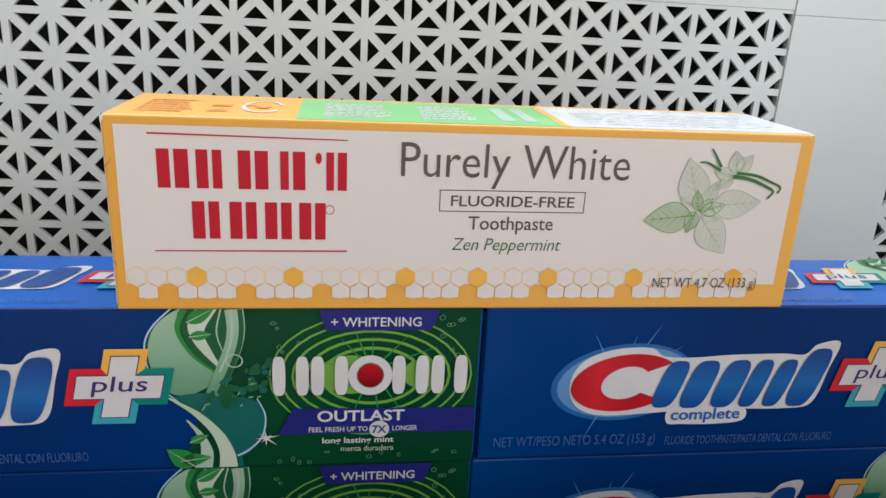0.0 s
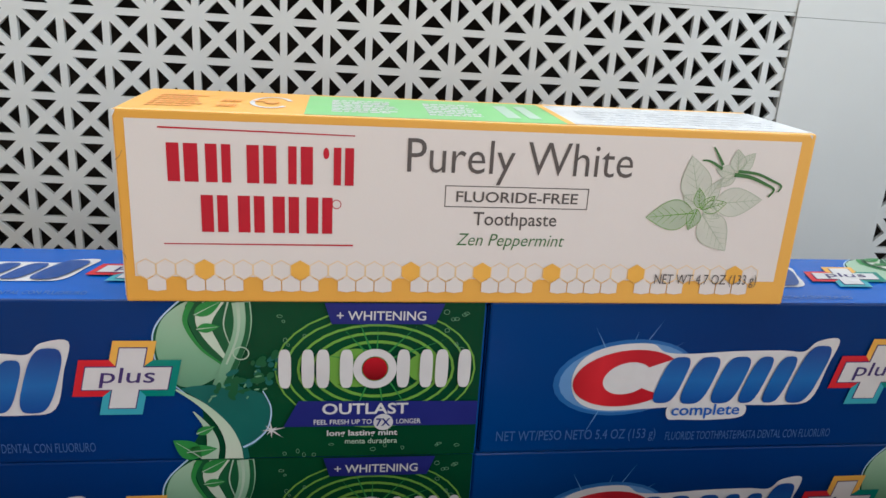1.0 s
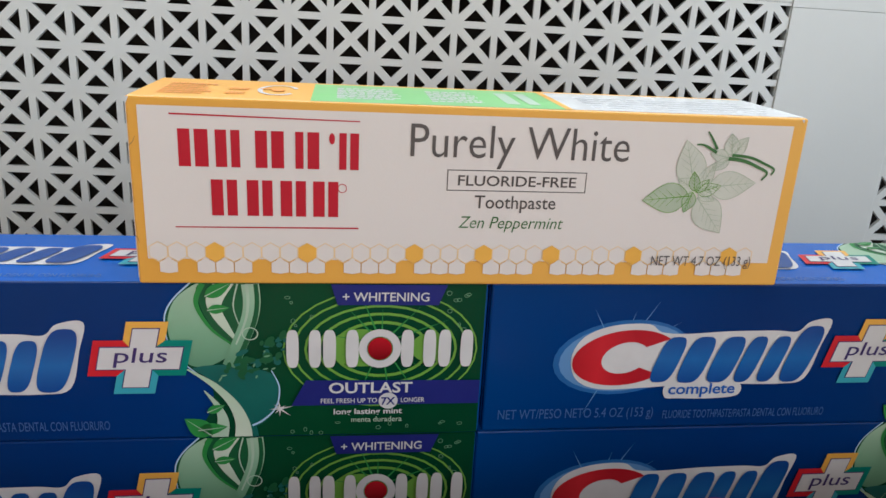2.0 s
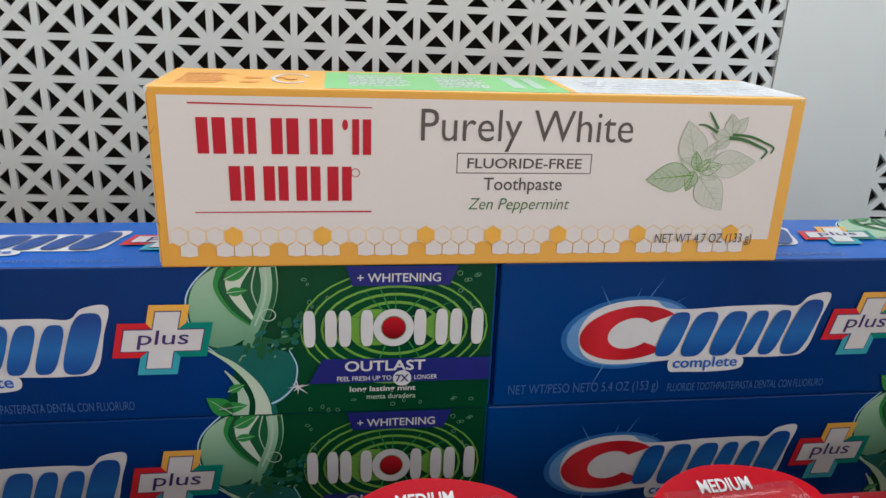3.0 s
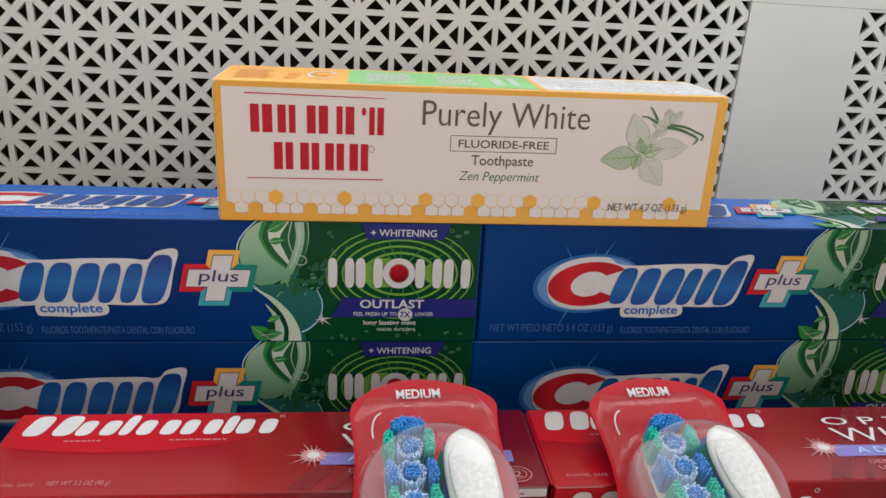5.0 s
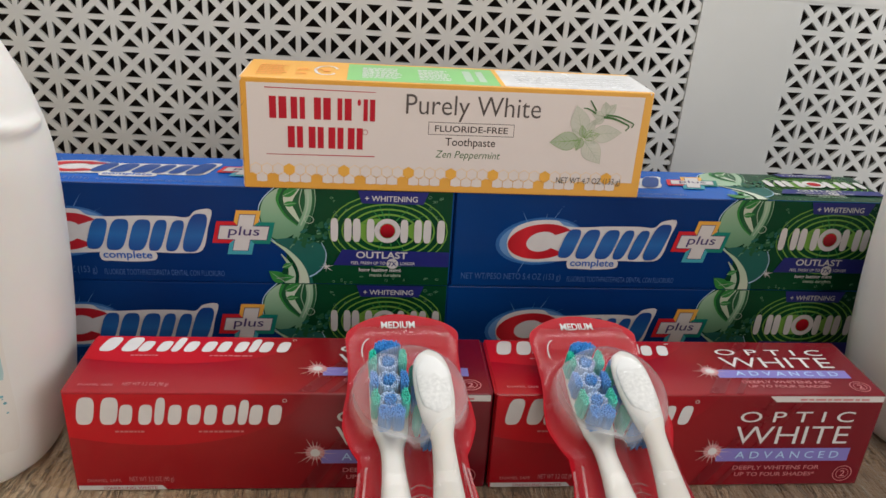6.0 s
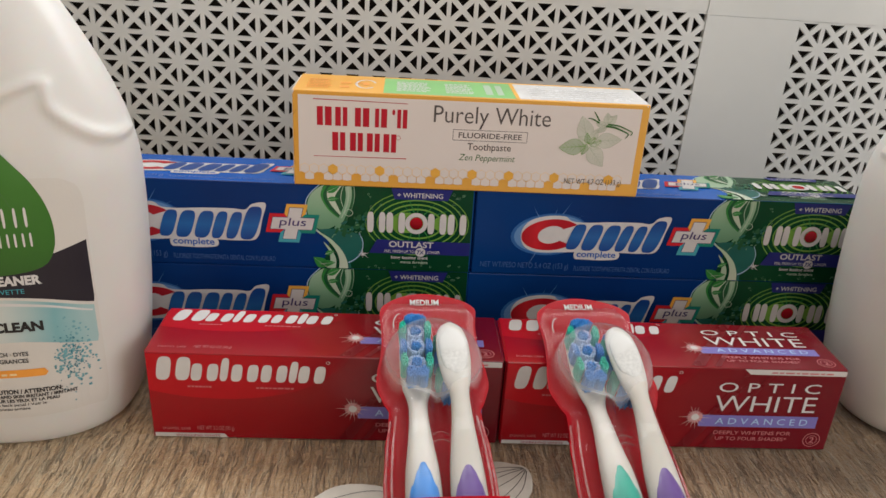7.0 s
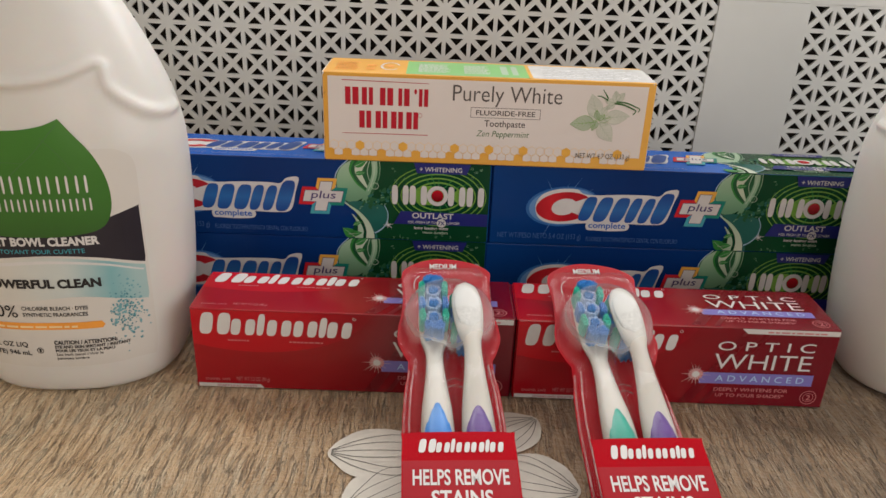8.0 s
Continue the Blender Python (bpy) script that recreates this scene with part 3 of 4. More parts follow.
art("lettering", words("Toothpaste", 95.4, 22.0, 119.6, 27.0, 0.006), INK["grey"], bee, bee_front, 2)
art("lettering", words("Zen Peppermint", 91.0, 16.2, 122.5, 20.8, -0.004, 0.25), INK["green"], bee, bee_front, 2)
art("lettering", words("NET WT 4.7 OZ (133 g)", 151.5, 5.6, 184, 9.6, -0.004), INK["grey"], bee, bee_front, 6)
art("worn_corner", [[(0.2, 51.2), (1.3, 51.3), (0.9, 50.2), (0.3, 49.2)], [(192.0, 51.2), (192.9, 51.2), (192.9, 50.1)]], INK["fog"], bee, bee_front, 2, "worn pale carton corner", (), True)
art("crease", stroke([(0.4, 38.6), (1.4, 39.4), (2.2, 41)], 0.18, 0.06, 3) + stroke([(0.3, 14), (1.0, 13.2), (1.2, 12)], 0.2, 0.06, 3), INK["grey"], bee, bee_front, 2)
# honeycomb border
R_ = 2.98
STEP = R_ * math.sqrt(3)
low_gaps, high_full = (2, 6, 10, 14, 18, 22, 27, 31, 35), (3, 8, 14, 18, 22, 27, 33)
low, lines, full = [], [], []
for k in range(36):
    u_low, u_high = 3.6 + STEP * k, 3.6 + STEP * (k + 0.5)
    if 5 < u_low < 186 and k not in low_gaps:
        low += hexagon(u_low, 5.0, R_ * 0.94, 3.2)
    if u_high < 186:
        lines += hex_line(u_high, 9.5, R_, 0.28)
        low += hexagon(u_high, 9.5, R_ * 0.9)
        if k in high_full:
            full += hexagon(u_high, 9.5, R_ * 0.97)
art("white_cell", low, CREAM_CARD, bee, bee_front, 2, "", (), True)
art("cell_outline", lines, INK["pale_yellow"], bee, bee_front, 3)
art("yellow_cell", full, INK["yellow"], bee, bee_front, 4, "yellow honeycomb cell", (), True)
# peppermint drawing
rnd = random.Random(11)
for u, v, a, n, w, c in ((160.5, 28.0, 186, 14.5, 9.5, "sage"), (161.6, 31.0, 108, 14, 9.8, "pale_sage"), (166, 30.8, 6, 15, 9.0, "pale_sage"), (163.2, 27.6, -50, 14, 10, "pale_sage"), (161.5, 29.2, -108, 6.5, 4.6, "sage"),
                         (163, 30, 62, 9.5, 4.6, "pale_sage"), (162, 30, 152, 6.5, 4.4, "pale_sage"), (163, 29, 18, 7.5, 4.2, "sage"), (162, 29.5, 100, 6, 3.6, "sage"), (163.2, 29.2, -24, 6, 3.6, "pale_sage"), (162.4, 29.2, 46, 5.5, 3.0, "sage"),
                         (172, 40.2, 100, 6.5, 5.0, "pale_sage"), (172, 40.2, 52, 7, 4.4, "pale_sage"), (171, 39.6, 168, 6, 4.0, "pale_sage"), (171.4, 39.2, 215, 6, 3.2, "pale_sage")):
    layer = 2 + 0.3 * (rnd.random() + 1)
    art("mint_leaf", leaf_shape(u, v, a, n, w, 12), INK[c], bee, bee_front, layer)
    ca, sa = math.cos(radians(a)), math.sin(radians(a))
    vein = stroke([(u, v), (u + n * 0.95 * ca, v + n * 0.95 * sa)], 0.3, 0.1, 2)
    for k in range(1, 6):
        for s in (-1, 1):
            t, b = n * k / 6.5, radians(a + s * 42)
            q = w * 0.42 * math.sin(math.pi * (k / 6.5) ** 0.8)
            vein += stroke([(u + t * ca, v + t * sa), (u + t * ca + q * math.cos(b), v + t * sa + q * math.sin(b))], 0.14, 0.06, 2)
    edge = leaf_shape(u, v, a, n, w, 12)[0]
    vein += stroke(edge + edge[:1], 0.16, 0.16, 1, False)
    art("leaf_line", vein, INK["sage"] if c == "pale_sage" else INK["lime"], bee, bee_front, layer + 0.5)
art("vanilla_stem", stroke([(171, 39.4), (176, 38.8), (181, 37), (184, 35.4), (182.6, 33.2)], 1.2, 0.5) + stroke([(172, 40.4), (178, 39.8), (183, 38), (186, 36.6), (185.4, 34.8)], 0.9, 0.5) + stroke([(167, 41), (163, 43), (160.5, 43.2)], 0.9, 0.4)
    + stroke([(167, 42), (165, 45), (163.5, 47)], 0.9, 0.4), INK["green"], bee, bee_front, 4)
# top face
bee_top = bee_top_face
art("green_top", rect(48, 0.9, 121.5, 41.3), ink("ink_top_green", (0.22, 0.52, 0.18)), bee, bee_top, 1)
art("white_top", rect(121.5, 1.6, 193, 41.3), ink("ink_top_white", (0.78, 0.78, 0.77), 0.25, 0.4), bee, bee_top, 1)
art("yellow_line", rect(119.6, 0.9, 121.8, 41.3, 0), INK["yellow"], bee, bee_top, 1.5)
art("white_ring", ring(38, 22, 6, 12, 1.4, 20, 320) + bars(55, 8, 75, 34, 9, 2) + bars(82, 8, 98, 34, 7, 3), INK["white"], bee, bee_top, 1.6)
art("small_print", bars(6, 8, 20, 34, 6, 5) + bars(24, 10, 30, 30, 2, 6) + ellipse(38, 22, 2, 4) + ellipse(35, 24, 2.6, 1.4, 20), INK["orange"], bee, bee_top, 2)
art("small_print", bars(129, 8, 188, 34, 5, 7, 0.8), INK["fog"], bee, bee_top, 2)
art("small_print", rect(104, 8, 108, 34) + rect(110.5, 8, 114, 34), INK["pale_mint"], bee, bee_top, 2)

# ---- red whitening toothpaste cartons ----
RED_CARD = gradient("red_card", 0, [(0.0, (0.36, 0.002, 0.009)), (0.5, (0.28, 0.002, 0.008)), (0.8, (0.17, 0.001, 0.008)), (1.0, (0.15, 0.001, 0.008))], 0.2, coat=0.45, scale=5.8, spec=0.28)
RED_SWEEP = gradient("red_sweep", 0, [(0.0, (0.52, 0.006, 0.014)), (0.6, (0.46, 0.006, 0.014)), (1.0, (0.24, 0.003, 0.01))], 0.2, coat=0.1, scale=9.5, spec=0.28)
RL, RD, RH = 0.1797, 0.046, 0.0515
DEEP_RED = ink("ink_deep_red", (0.16, 0.002, 0.008), 0.28, 0.3)


def round_emblem(u0, v0, u1, v1):
    """Seven plain slanted shapes, bars, in a row."""
    k, h, out = (u1 - u0) / 80.0, v1 - v0, []
    for u, a, tall in ((7.5, 8.0, 1), (22.2, 6.4, 0), (31.8, 0, 1), (41.4, 6.4, 0), (55.4, 6.2, 0), (64.8, 0, 0.7), (73.6, 6.4, 0)):
        b = h * (0.37 + 0.13 * tall)
        out += bar_pair(u0 + k * u, v0 + b, k * a, b, h * 0.18, 0.16) if a else blob(u0 + k * u, v0 + b, k * 1.9, b, 0.16)
    return out


def red_art(thing, to, su=1.0, ou=0.0, sv=1.0, ov=0.0, strip=True):
    def put(name, shapes, colour, layer, label="", split=False):
        art(name, squeeze(shapes, su, ou, sv, ov), INK[colour] if colour in INK else colour, thing, to, layer, label, (), split)
    put("red_sweep", [smooth_line([(0.5, 29), (20, 25.5), (45, 25), (70, 30), (88, 40), (97, 50.8)], 6) + [(0.5, 50.8)]], RED_SWEEP, 1)
    put("dark_streak", [[(92, 1), (99, 1), (128, 50.5), (122, 50.5)], [(104, 1), (107, 1), (137, 50.5), (134, 50.5)]], DEEP_RED, 1.5, "", True)
    put("white_emblem", round_emblem(5.5, 35.6, 85.5, 49.4), "white", 3, "white emblem shape", True)
    put("registered_ring", ring(87, 48, 0.9, 0.9, 0.2, n=12), "white", 3)
    put("small_print", bars(19, 31.6, 31, 33.2, 1, 3) + bars(52, 31.6, 71, 33.2, 1, 4), "rose", 3)
    put("lettering", words("ENAMEL SAFE", 5, 5.0, 18.5, 6.6), "rose", 3)
    put("lettering", words("NET WT 3.2 OZ (90 g)", 22, 4.4, 40, 7.8), "rose", 3)
    if strip:
        put("silver_strip", [[(1, 0.6), (37, 0.6), (35, 3.0), (1, 3.0)]], "silver", 3)
        put("small_print", words("SPARKLING WHITE", 11, 1.0, 33, 2.4), "crimson", 4)
        put("silver_strip", [[(119, 51.0), (122.5, 47.9), (171.5, 47.9), (171.5, 51.0)]], "silver", 3)
        put("small_print", bars(133, 48.8, 168, 50.4, 1, 9), "rose", 4)
    put("star", sparkle(99, 20.5, 9.5, 18, 8, 0.3), "flare", 4, "white star flare")
    put("star_core", ellipse(99, 20.5, 2.0, 2.0), "white", 5)
    put("star_glow", ellipse(99, 20.5, 4.0, 3.8), "rose", 3.5)
    put("lilac_band", rect(101.5, 14.6, 163.5, 22.0), "lilac", 3)
    put("lettering", words("A D V A N C E D", 110, 16.4, 158.5, 20.4, 0.002), "ice", 5)
    put("lettering", words("O P T I C", 108, 36.8, 160.5, 42.6, 0.0), "white", 3)
    put("lettering", words("WHITE", 107.5, 24.6, 160.5, 34.4, -0.006), "white", 3)
    put("lettering", words("DEEPLY WHITENS FOR", 110.5, 9.6, 151.5, 12.0, 0.01), "rose", 3)
    put("lettering", words("UP TO FOUR SHADES*", 112, 5.8, 150, 8.2, 0.01), "rose", 3)
    put("seal", ring(163.5, 7.0, 4.6, 4.6, 0.4) + ring(163.5, 7.0, 3.0, 3.0, 0.3), "rose", 3)
    put("lettering", words("2", 162.4, 5.2, 164.8, 8.8, 0.01), "rose", 3)


red = carton("toothpaste_carton", pose(-0.1046, 0.1220, 0, 0, 0, -0.15), RL, RD, RH, RED_CARD, "glossy red whitening toothpaste carton lying on the tablecloth", "red toothpaste cartons", seed=6)
red_art(red, front_of, su=WIDE)
red_art(red, top_of(RH), su=WIDE, sv=0.88, ov=0.3, strip=False)
copy_thing(red, pose(0.0769, 0.1213, 0, 0, 0, -0.1))


# ---- table and tablecloth ----
def cloth_material():
    m, n, l, p = nodes_of("wrinkled_cloth")
    v = coords(n, l)
    bend = n.new("ShaderNodeVectorMath")
    bend.operation = "MULTIPLY_ADD"
    t = n.new("ShaderNodeTexNoise")
    t.inputs["Scale"].default_value, t.inputs["Detail"].default_value = 14.0, 3.0
    l.new(v, t.inputs["Vector"])
    bend.inputs[1].default_value = (0.012, 0.014, 0.0)
    l.new(t.outputs["Color"], bend.inputs[0])
    l.new(v, bend.inputs[2])

    def stretched(sx, sy, detail):
        mp = n.new("ShaderNodeMapping")
        mp.inputs["Scale"].default_value, mp.inputs["Rotation"].default_value = (sx, sy, 1), (0, 0, radians(2))
        l.new(bend.outputs[0], mp.inputs[0])
        return noise_of(n, l, mp.outputs[0], 1.0, detail, 0.6)
    broad, streak, fine, cross = stretched(105, 13, 4.0), stretched(330, 34, 4.0), stretched(1300, 260, 3.0), stretched(170, 330, 4.0)
    patch = noise_of(n, l, v, 16.0, 5.0, 0.6)

    def math_of(op, a, b):
        k = n.new("ShaderNodeMath")
        k.operation = op
        for i, q in enumerate((a, b)):
            if isinstance(q, float):
                k.inputs[i].default_value = q
            else:
                l.new(q, k.inputs[i])
        return k.outputs[0]
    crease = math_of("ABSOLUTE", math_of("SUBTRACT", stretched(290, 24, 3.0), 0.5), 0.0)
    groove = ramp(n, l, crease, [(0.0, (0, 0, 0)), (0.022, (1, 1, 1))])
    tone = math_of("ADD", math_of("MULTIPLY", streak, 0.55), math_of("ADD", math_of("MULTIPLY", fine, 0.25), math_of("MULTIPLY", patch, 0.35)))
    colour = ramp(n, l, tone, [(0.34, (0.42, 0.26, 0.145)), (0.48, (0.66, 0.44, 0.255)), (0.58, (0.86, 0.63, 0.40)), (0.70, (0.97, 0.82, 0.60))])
    # creases darkened in the colour too: shade added to the relief
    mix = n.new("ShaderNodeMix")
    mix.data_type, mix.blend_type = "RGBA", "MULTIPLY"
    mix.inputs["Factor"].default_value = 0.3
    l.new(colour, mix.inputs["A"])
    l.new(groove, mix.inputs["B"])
    # light left and shaded right side of the table put into the colour
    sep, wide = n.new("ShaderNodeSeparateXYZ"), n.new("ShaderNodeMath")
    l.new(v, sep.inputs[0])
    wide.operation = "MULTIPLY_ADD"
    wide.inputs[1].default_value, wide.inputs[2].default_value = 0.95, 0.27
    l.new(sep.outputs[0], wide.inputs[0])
    side_shade = ramp(n, l, math_of("ADD", wide.outputs[0], math_of("MULTIPLY", patch, 0.5)), [(0.30, (1.0, 0.98, 0.92)), (0.55, (0.60, 0.56, 0.52)), (0.80, (0.27, 0.235, 0.205))])
    shade_mix = n.new("ShaderNodeMix")
    shade_mix.data_type, shade_mix.blend_type = "RGBA", "MULTIPLY"
    shade_mix.inputs["Factor"].default_value = 1.0
    l.new(mix.outputs["Result"], shade_mix.inputs["A"])
    l.new(side_shade, shade_mix.inputs["B"])
    l.new(shade_mix.outputs["Result"], p.inputs["Base Color"])
    l.new(ramp(n, l, patch, [(0.35, (0.24,) * 3), (0.65, (0.40,) * 3)]), p.inputs["Roughness"])
    p.inputs["Sheen Weight"].default_value = 0.15
    height = math_of("ADD", math_of("MULTIPLY", groove, 0.55), math_of("ADD", math_of("MULTIPLY", streak, 1.1), math_of("ADD", math_of("MULTIPLY", fine, 0.25), math_of("MULTIPLY", cross, 0.55))))
    l.new(bump(n, l, height, 1.0, 0.0046), p.inputs["Normal"])
    return m


table = base("dining_table", pose(0, 0, 0), "plain brown wooden table under the cloth", "table")
part("tabletop", block(-0.78, -0.70, -0.032, 0.78, 0.375, -0.0025, 0.003), FLOOR, table)
for x in (-0.72, 0.72):
    for y in (-0.64, 0.31):
        part("leg", block(x - 0.025, y - 0.025, FLOOR_Z, x + 0.025, y + 0.025, -0.032, 0.003), FLOOR, table)


def graded(start, fine_start, fine_end, end, coarse, fine):
    """Steps along one side of the cloth, closer together where its wrinkles are seen."""
    def even(a, b, step):
        k = max(1, round((b - a) / step))
        return [a + (b - a) * i / k for i in range(k)]
    return even(start, fine_start, coarse) + even(fine_start, fine_end, fine) + even(fine_end, end, coarse) + [end]


def cloth_mesh():
    bm = bmesh.new()
    xs, ys = graded(-0.8, -0.36, 0.46, 0.8, 0.01, 0.0018), graded(-0.715, -0.10, 0.25, 0.38, 0.012, 0.0032)
    grid = []
    for y in ys:
        row = []
        for x in xs:
            bent = x + 0.004 * noise.noise((x * 25, y * 25, 7))
            h = noise.noise((bent * 130, y * 13, 0)) * 0.0008 + noise.noise((bent * 260, y * 45, 4)) * 0.0004 + noise.noise((x * 14, y * 14, 3)) * 0.0006
            row.append(bm.verts.new((x, y, min(0.0, h - 0.0007))))
        grid.append(row)
    for low, high in zip(grid, grid[1:]):
        for i in range(len(xs) - 1):
            bm.faces.new((low[i], low[i + 1], high[i + 1], high[i]))
    rim = [e for e in bm.edges if e.is_boundary]
    hem = bmesh.ops.extrude_edge_only(bm, edges=rim)["geom"]
    for v in hem:
        if isinstance(v, bmesh.types.BMVert):
            v.co.z -= 0.06
            v.co.x *= 1.01
    return bm


cloth = base("tablecloth", pose(0, 0, 0), "crinkled brown bark-patterned tablecloth with white line-drawn flowers", "tablecloth")
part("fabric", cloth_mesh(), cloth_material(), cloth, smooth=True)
PETAL = surface("petal_print", (0.62, 0.58, 0.50), 0.55, 0.08, 90.0, 0.0003, 260.0)


def cloth_face(u, v, layer):
    return Vector((u / 1000, v / 1000, 0.0002 + 0.0001 * layer))


def petal(u, v, angle, length, width, seed):
    """A broad pointed petal with ink veins that fan from its foot."""
    c, s = math.cos(radians(angle)), math.sin(radians(angle))
    rnd = random.Random(seed)

    def at(x, y):
        return (u + x * c - y * s, v + x * s + y * c)
    outline = [at(0, 0), at(length * 0.2, width * 0.26), at(length * 0.5, width * 0.5), at(length * 0.78, width * 0.42), at(length * 0.93, width * 0.2), at(length, 0), at(length * 0.9, -width * 0.26), at(length * 0.7, -width * 0.46), at(length * 0.4, -width * 0.44), at(length * 0.15, -width * 0.2)]
    art("flower_petal", [closed_line(outline, 5)], PETAL, cloth, cloth_face, rnd.uniform(0, 1.5), "off-white printed petal")
    lines = []
    for k in (-0.36, -0.2, -0.05, 0.1, 0.26, 0.4):
        w = k * width
        lines += stroke([at(length * 0.97, w * 0.12), at(length * 0.72, w * 0.75 + rnd.uniform(-1, 1)), at(length * 0.4, w + rnd.uniform(-1, 1)), at(length * 0.08, w * 0.3)], 0.4, 0.22, 6)
    art("petal_vein", lines, INK["black"], cloth, cloth_face, 2.4)


for u, v, a, n, w, k in ((34, 78, 182, 58, 34, 1), (30, 66, 215, 52, 30, 2), (48, 82, 118, 38, 30, 3), (46, 80, 38, 46, 28, 4), (48, 70, -20, 52, 34, 5), (44, 60, -60, 56, 34, 6), (34, 56, -118, 56, 32, 7)):
    petal(u + 5, v - 8, a, n * 1.05, w * 1.2, k)

# ---- white cleaner bottles ----
LABEL_CARD = surface("label_film", (0.63, 0.595, 0.55), 0.4, 0.02, 30.0, 0.00003, 900.0)
PROFILE = ((0.0, 0.0465, 0.0405), (0.0015, 0.0490, 0.0428), (0.005, 0.0515, 0.0445), (0.012, 0.0540, 0.0458), (0.027, 0.0575, 0.0470), (0.063, 0.0612, 0.0478), (0.098, 0.0630, 0.0480), (0.130, 0.0632, 0.0478), (0.145, 0.0622, 0.0472),
           (0.160, 0.0592, 0.0460), (0.174, 0.0548, 0.0440), (0.188, 0.0492, 0.0410), (0.201, 0.0432, 0.0370), (0.214, 0.0362, 0.0320), (0.226, 0.0285, 0.0265), (0.236, 0.0215, 0.0212), (0.246, 0.0180, 0.0180), (0.256, 0.0178, 0.0178))
PROFILE_Z = [p[0] for p in PROFILE]
RIDGE = ((-62, 148), (-53, 153), (-41, 165), (-37, 176), (-20, 170.5), (0, 168), (20, 170.5), (37, 176), (41, 165), (53, 153), (62, 148))
RIDGE_LINE = [(x * 1.04 / 1000, (z + 6.5) / 1000) for x, z in smooth_line([tuple(map(float, p)) for p in RIDGE], 6)]


def section(z):
    line = [PROFILE[0]] + list(PROFILE) + [PROFILE[-1]]
    i = max(0, min(len(PROFILE) - 2, sum(1 for q in PROFILE_Z if q <= z) - 1))
    t = (z - PROFILE_Z[i]) / (PROFILE_Z[i + 1] - PROFILE_Z[i])
    a, b, c, d = line[i], line[i + 1], line[i + 2], line[i + 3]
    out = []
    for k in (1, 2):
        m1 = (c[k] - a[k]) / max(1e-6, c[0] - a[0]) * (c[0] - b[0])
        m2 = (d[k] - b[k]) / max(1e-6, d[0] - b[0]) * (c[0] - b[0])
        out.append((2 * t ** 3 - 3 * t * t + 1) * b[k] + (t ** 3 - 2 * t * t + t) * m1 + (3 * t * t - 2 * t ** 3) * c[k] + (t ** 3 - t * t) * m2)
    return out[0] * 1.07, out[1] * 1.02, 2.0 + 0.45 * max(0.0, min(1.0, (0.2 - z) / 0.06))


def to_ridge(x, z):
    best = 1.0
    for (ax, az), (bx, bz) in zip(RIDGE_LINE, RIDGE_LINE[1:]):
        dx, dz = bx - ax, bz - az
        t = max(0.0, min(1.0, ((x - ax) * dx + (z - az) * dz) / (dx * dx + dz * dz)))
        best = min(best, math.hypot(x - ax - t * dx, z - az - t * dz))
    return best


def bottle_front(u, v, layer):
    x, z = u / 1000, max(0.001, (v * 1.05 + 2) / 1000)
    w, d, n = section(z)
    q = min(0.995, abs(x) / w)
    return Vector((x, -d * (1 - q ** n) ** (1 / n) - 0.00025 - 0.00008 * layer, z))


def bottle_body():
    bm, rings, around = bmesh.new(), 150, 168
    rows = []
    for j in range(rings + 1):
        z = 0.256 * (j / rings) ** 1.0 if j > 6 else 0.256 * (6 / rings) * (j / 6) ** 1.6
        w, d, n = section(z)
        row = []
        for i in range(around):
            t = math.tau * i / around
            c, s = math.cos(t), math.sin(t)
            x, y = w * math.copysign(abs(c) ** (2 / n), c), d * math.copysign(abs(s) ** (2 / n), s)
            if 0.135 < z < 0.20:
                e = to_ridge(x, z)
                if e < 0.012:
                    k = 0.0034 * math.exp(-(e / 0.0024) ** 2) * (1 if y < 0.004 else 0.0)
                    x, y = x + k * c * 0.6, y + k * s
            row.append(bm.verts.new((x, y, z)))
        rows.append(row)
    for a, b in zip(rows, rows[1:]):
        for i in range(around):
            bm.faces.new((a[i], a[(i + 1) % around], b[(i + 1) % around], b[i]))
    bm.faces.new(rows[0][::-1])
    bm.faces.new(rows[-1])
    return bm


def cap_mesh():
    bm = bmesh.new()
    bmesh.ops.create_cone(bm, cap_ends=True, segments=48, radius1=0.0195, radius2=0.0175, depth=0.034, matrix=Matrix.Translation((0, 0, 0.269)))
    for v in bm.verts:
        if round(math.atan2(v.co.y, v.co.x) / math.tau * 48) % 2:
            v.co.x, v.co.y = v.co.x * 0.97, v.co.y * 0.97
    return bm


bottle = base("cleaner_bottle", pose(-0.1785, 0.1560, 0, 0, 0, 5), "white plastic cleaner bottle with a green leaf label", "bottle", "white cleaner bottles")
part("body", bottle_body(), PLASTIC, bottle, smooth=True)
part("cap", cap_mesh(), PLASTIC, bottle)
plain = copy_thing(bottle, pose(0.3420, 0.1655, 0, 0, 0, -8))
tagged(plain, "white plastic cleaner bottle seen from its plain edge")
CUTS = [-54 + 3 * k for k in range(37)]


def film(name, shapes, colour, layer, label="", who=None):
    art(name, shapes, INK[colour] if colour in INK else colour, who or bottle, bottle_front, layer, label, CUTS)


LEAF_GREEN = gradient("leaf_label_green", 2, [(0.0, (0.02, 0.07, 0.012)), (0.4, (0.035, 0.14, 0.02)), (1.0, (0.05, 0.19, 0.025))], 0.35, scale=14.0, offset=-1.2)
WASH = gradient("water_wash", 0, [(0.0, (0.62, 0.60, 0.55)), (0.45, (0.55, 0.60, 0.58)), (0.8, (0.20, 0.42, 0.45)), (1.0, (0.35, 0.50, 0.50))], 0.35, scale=16.0, offset=0.2)
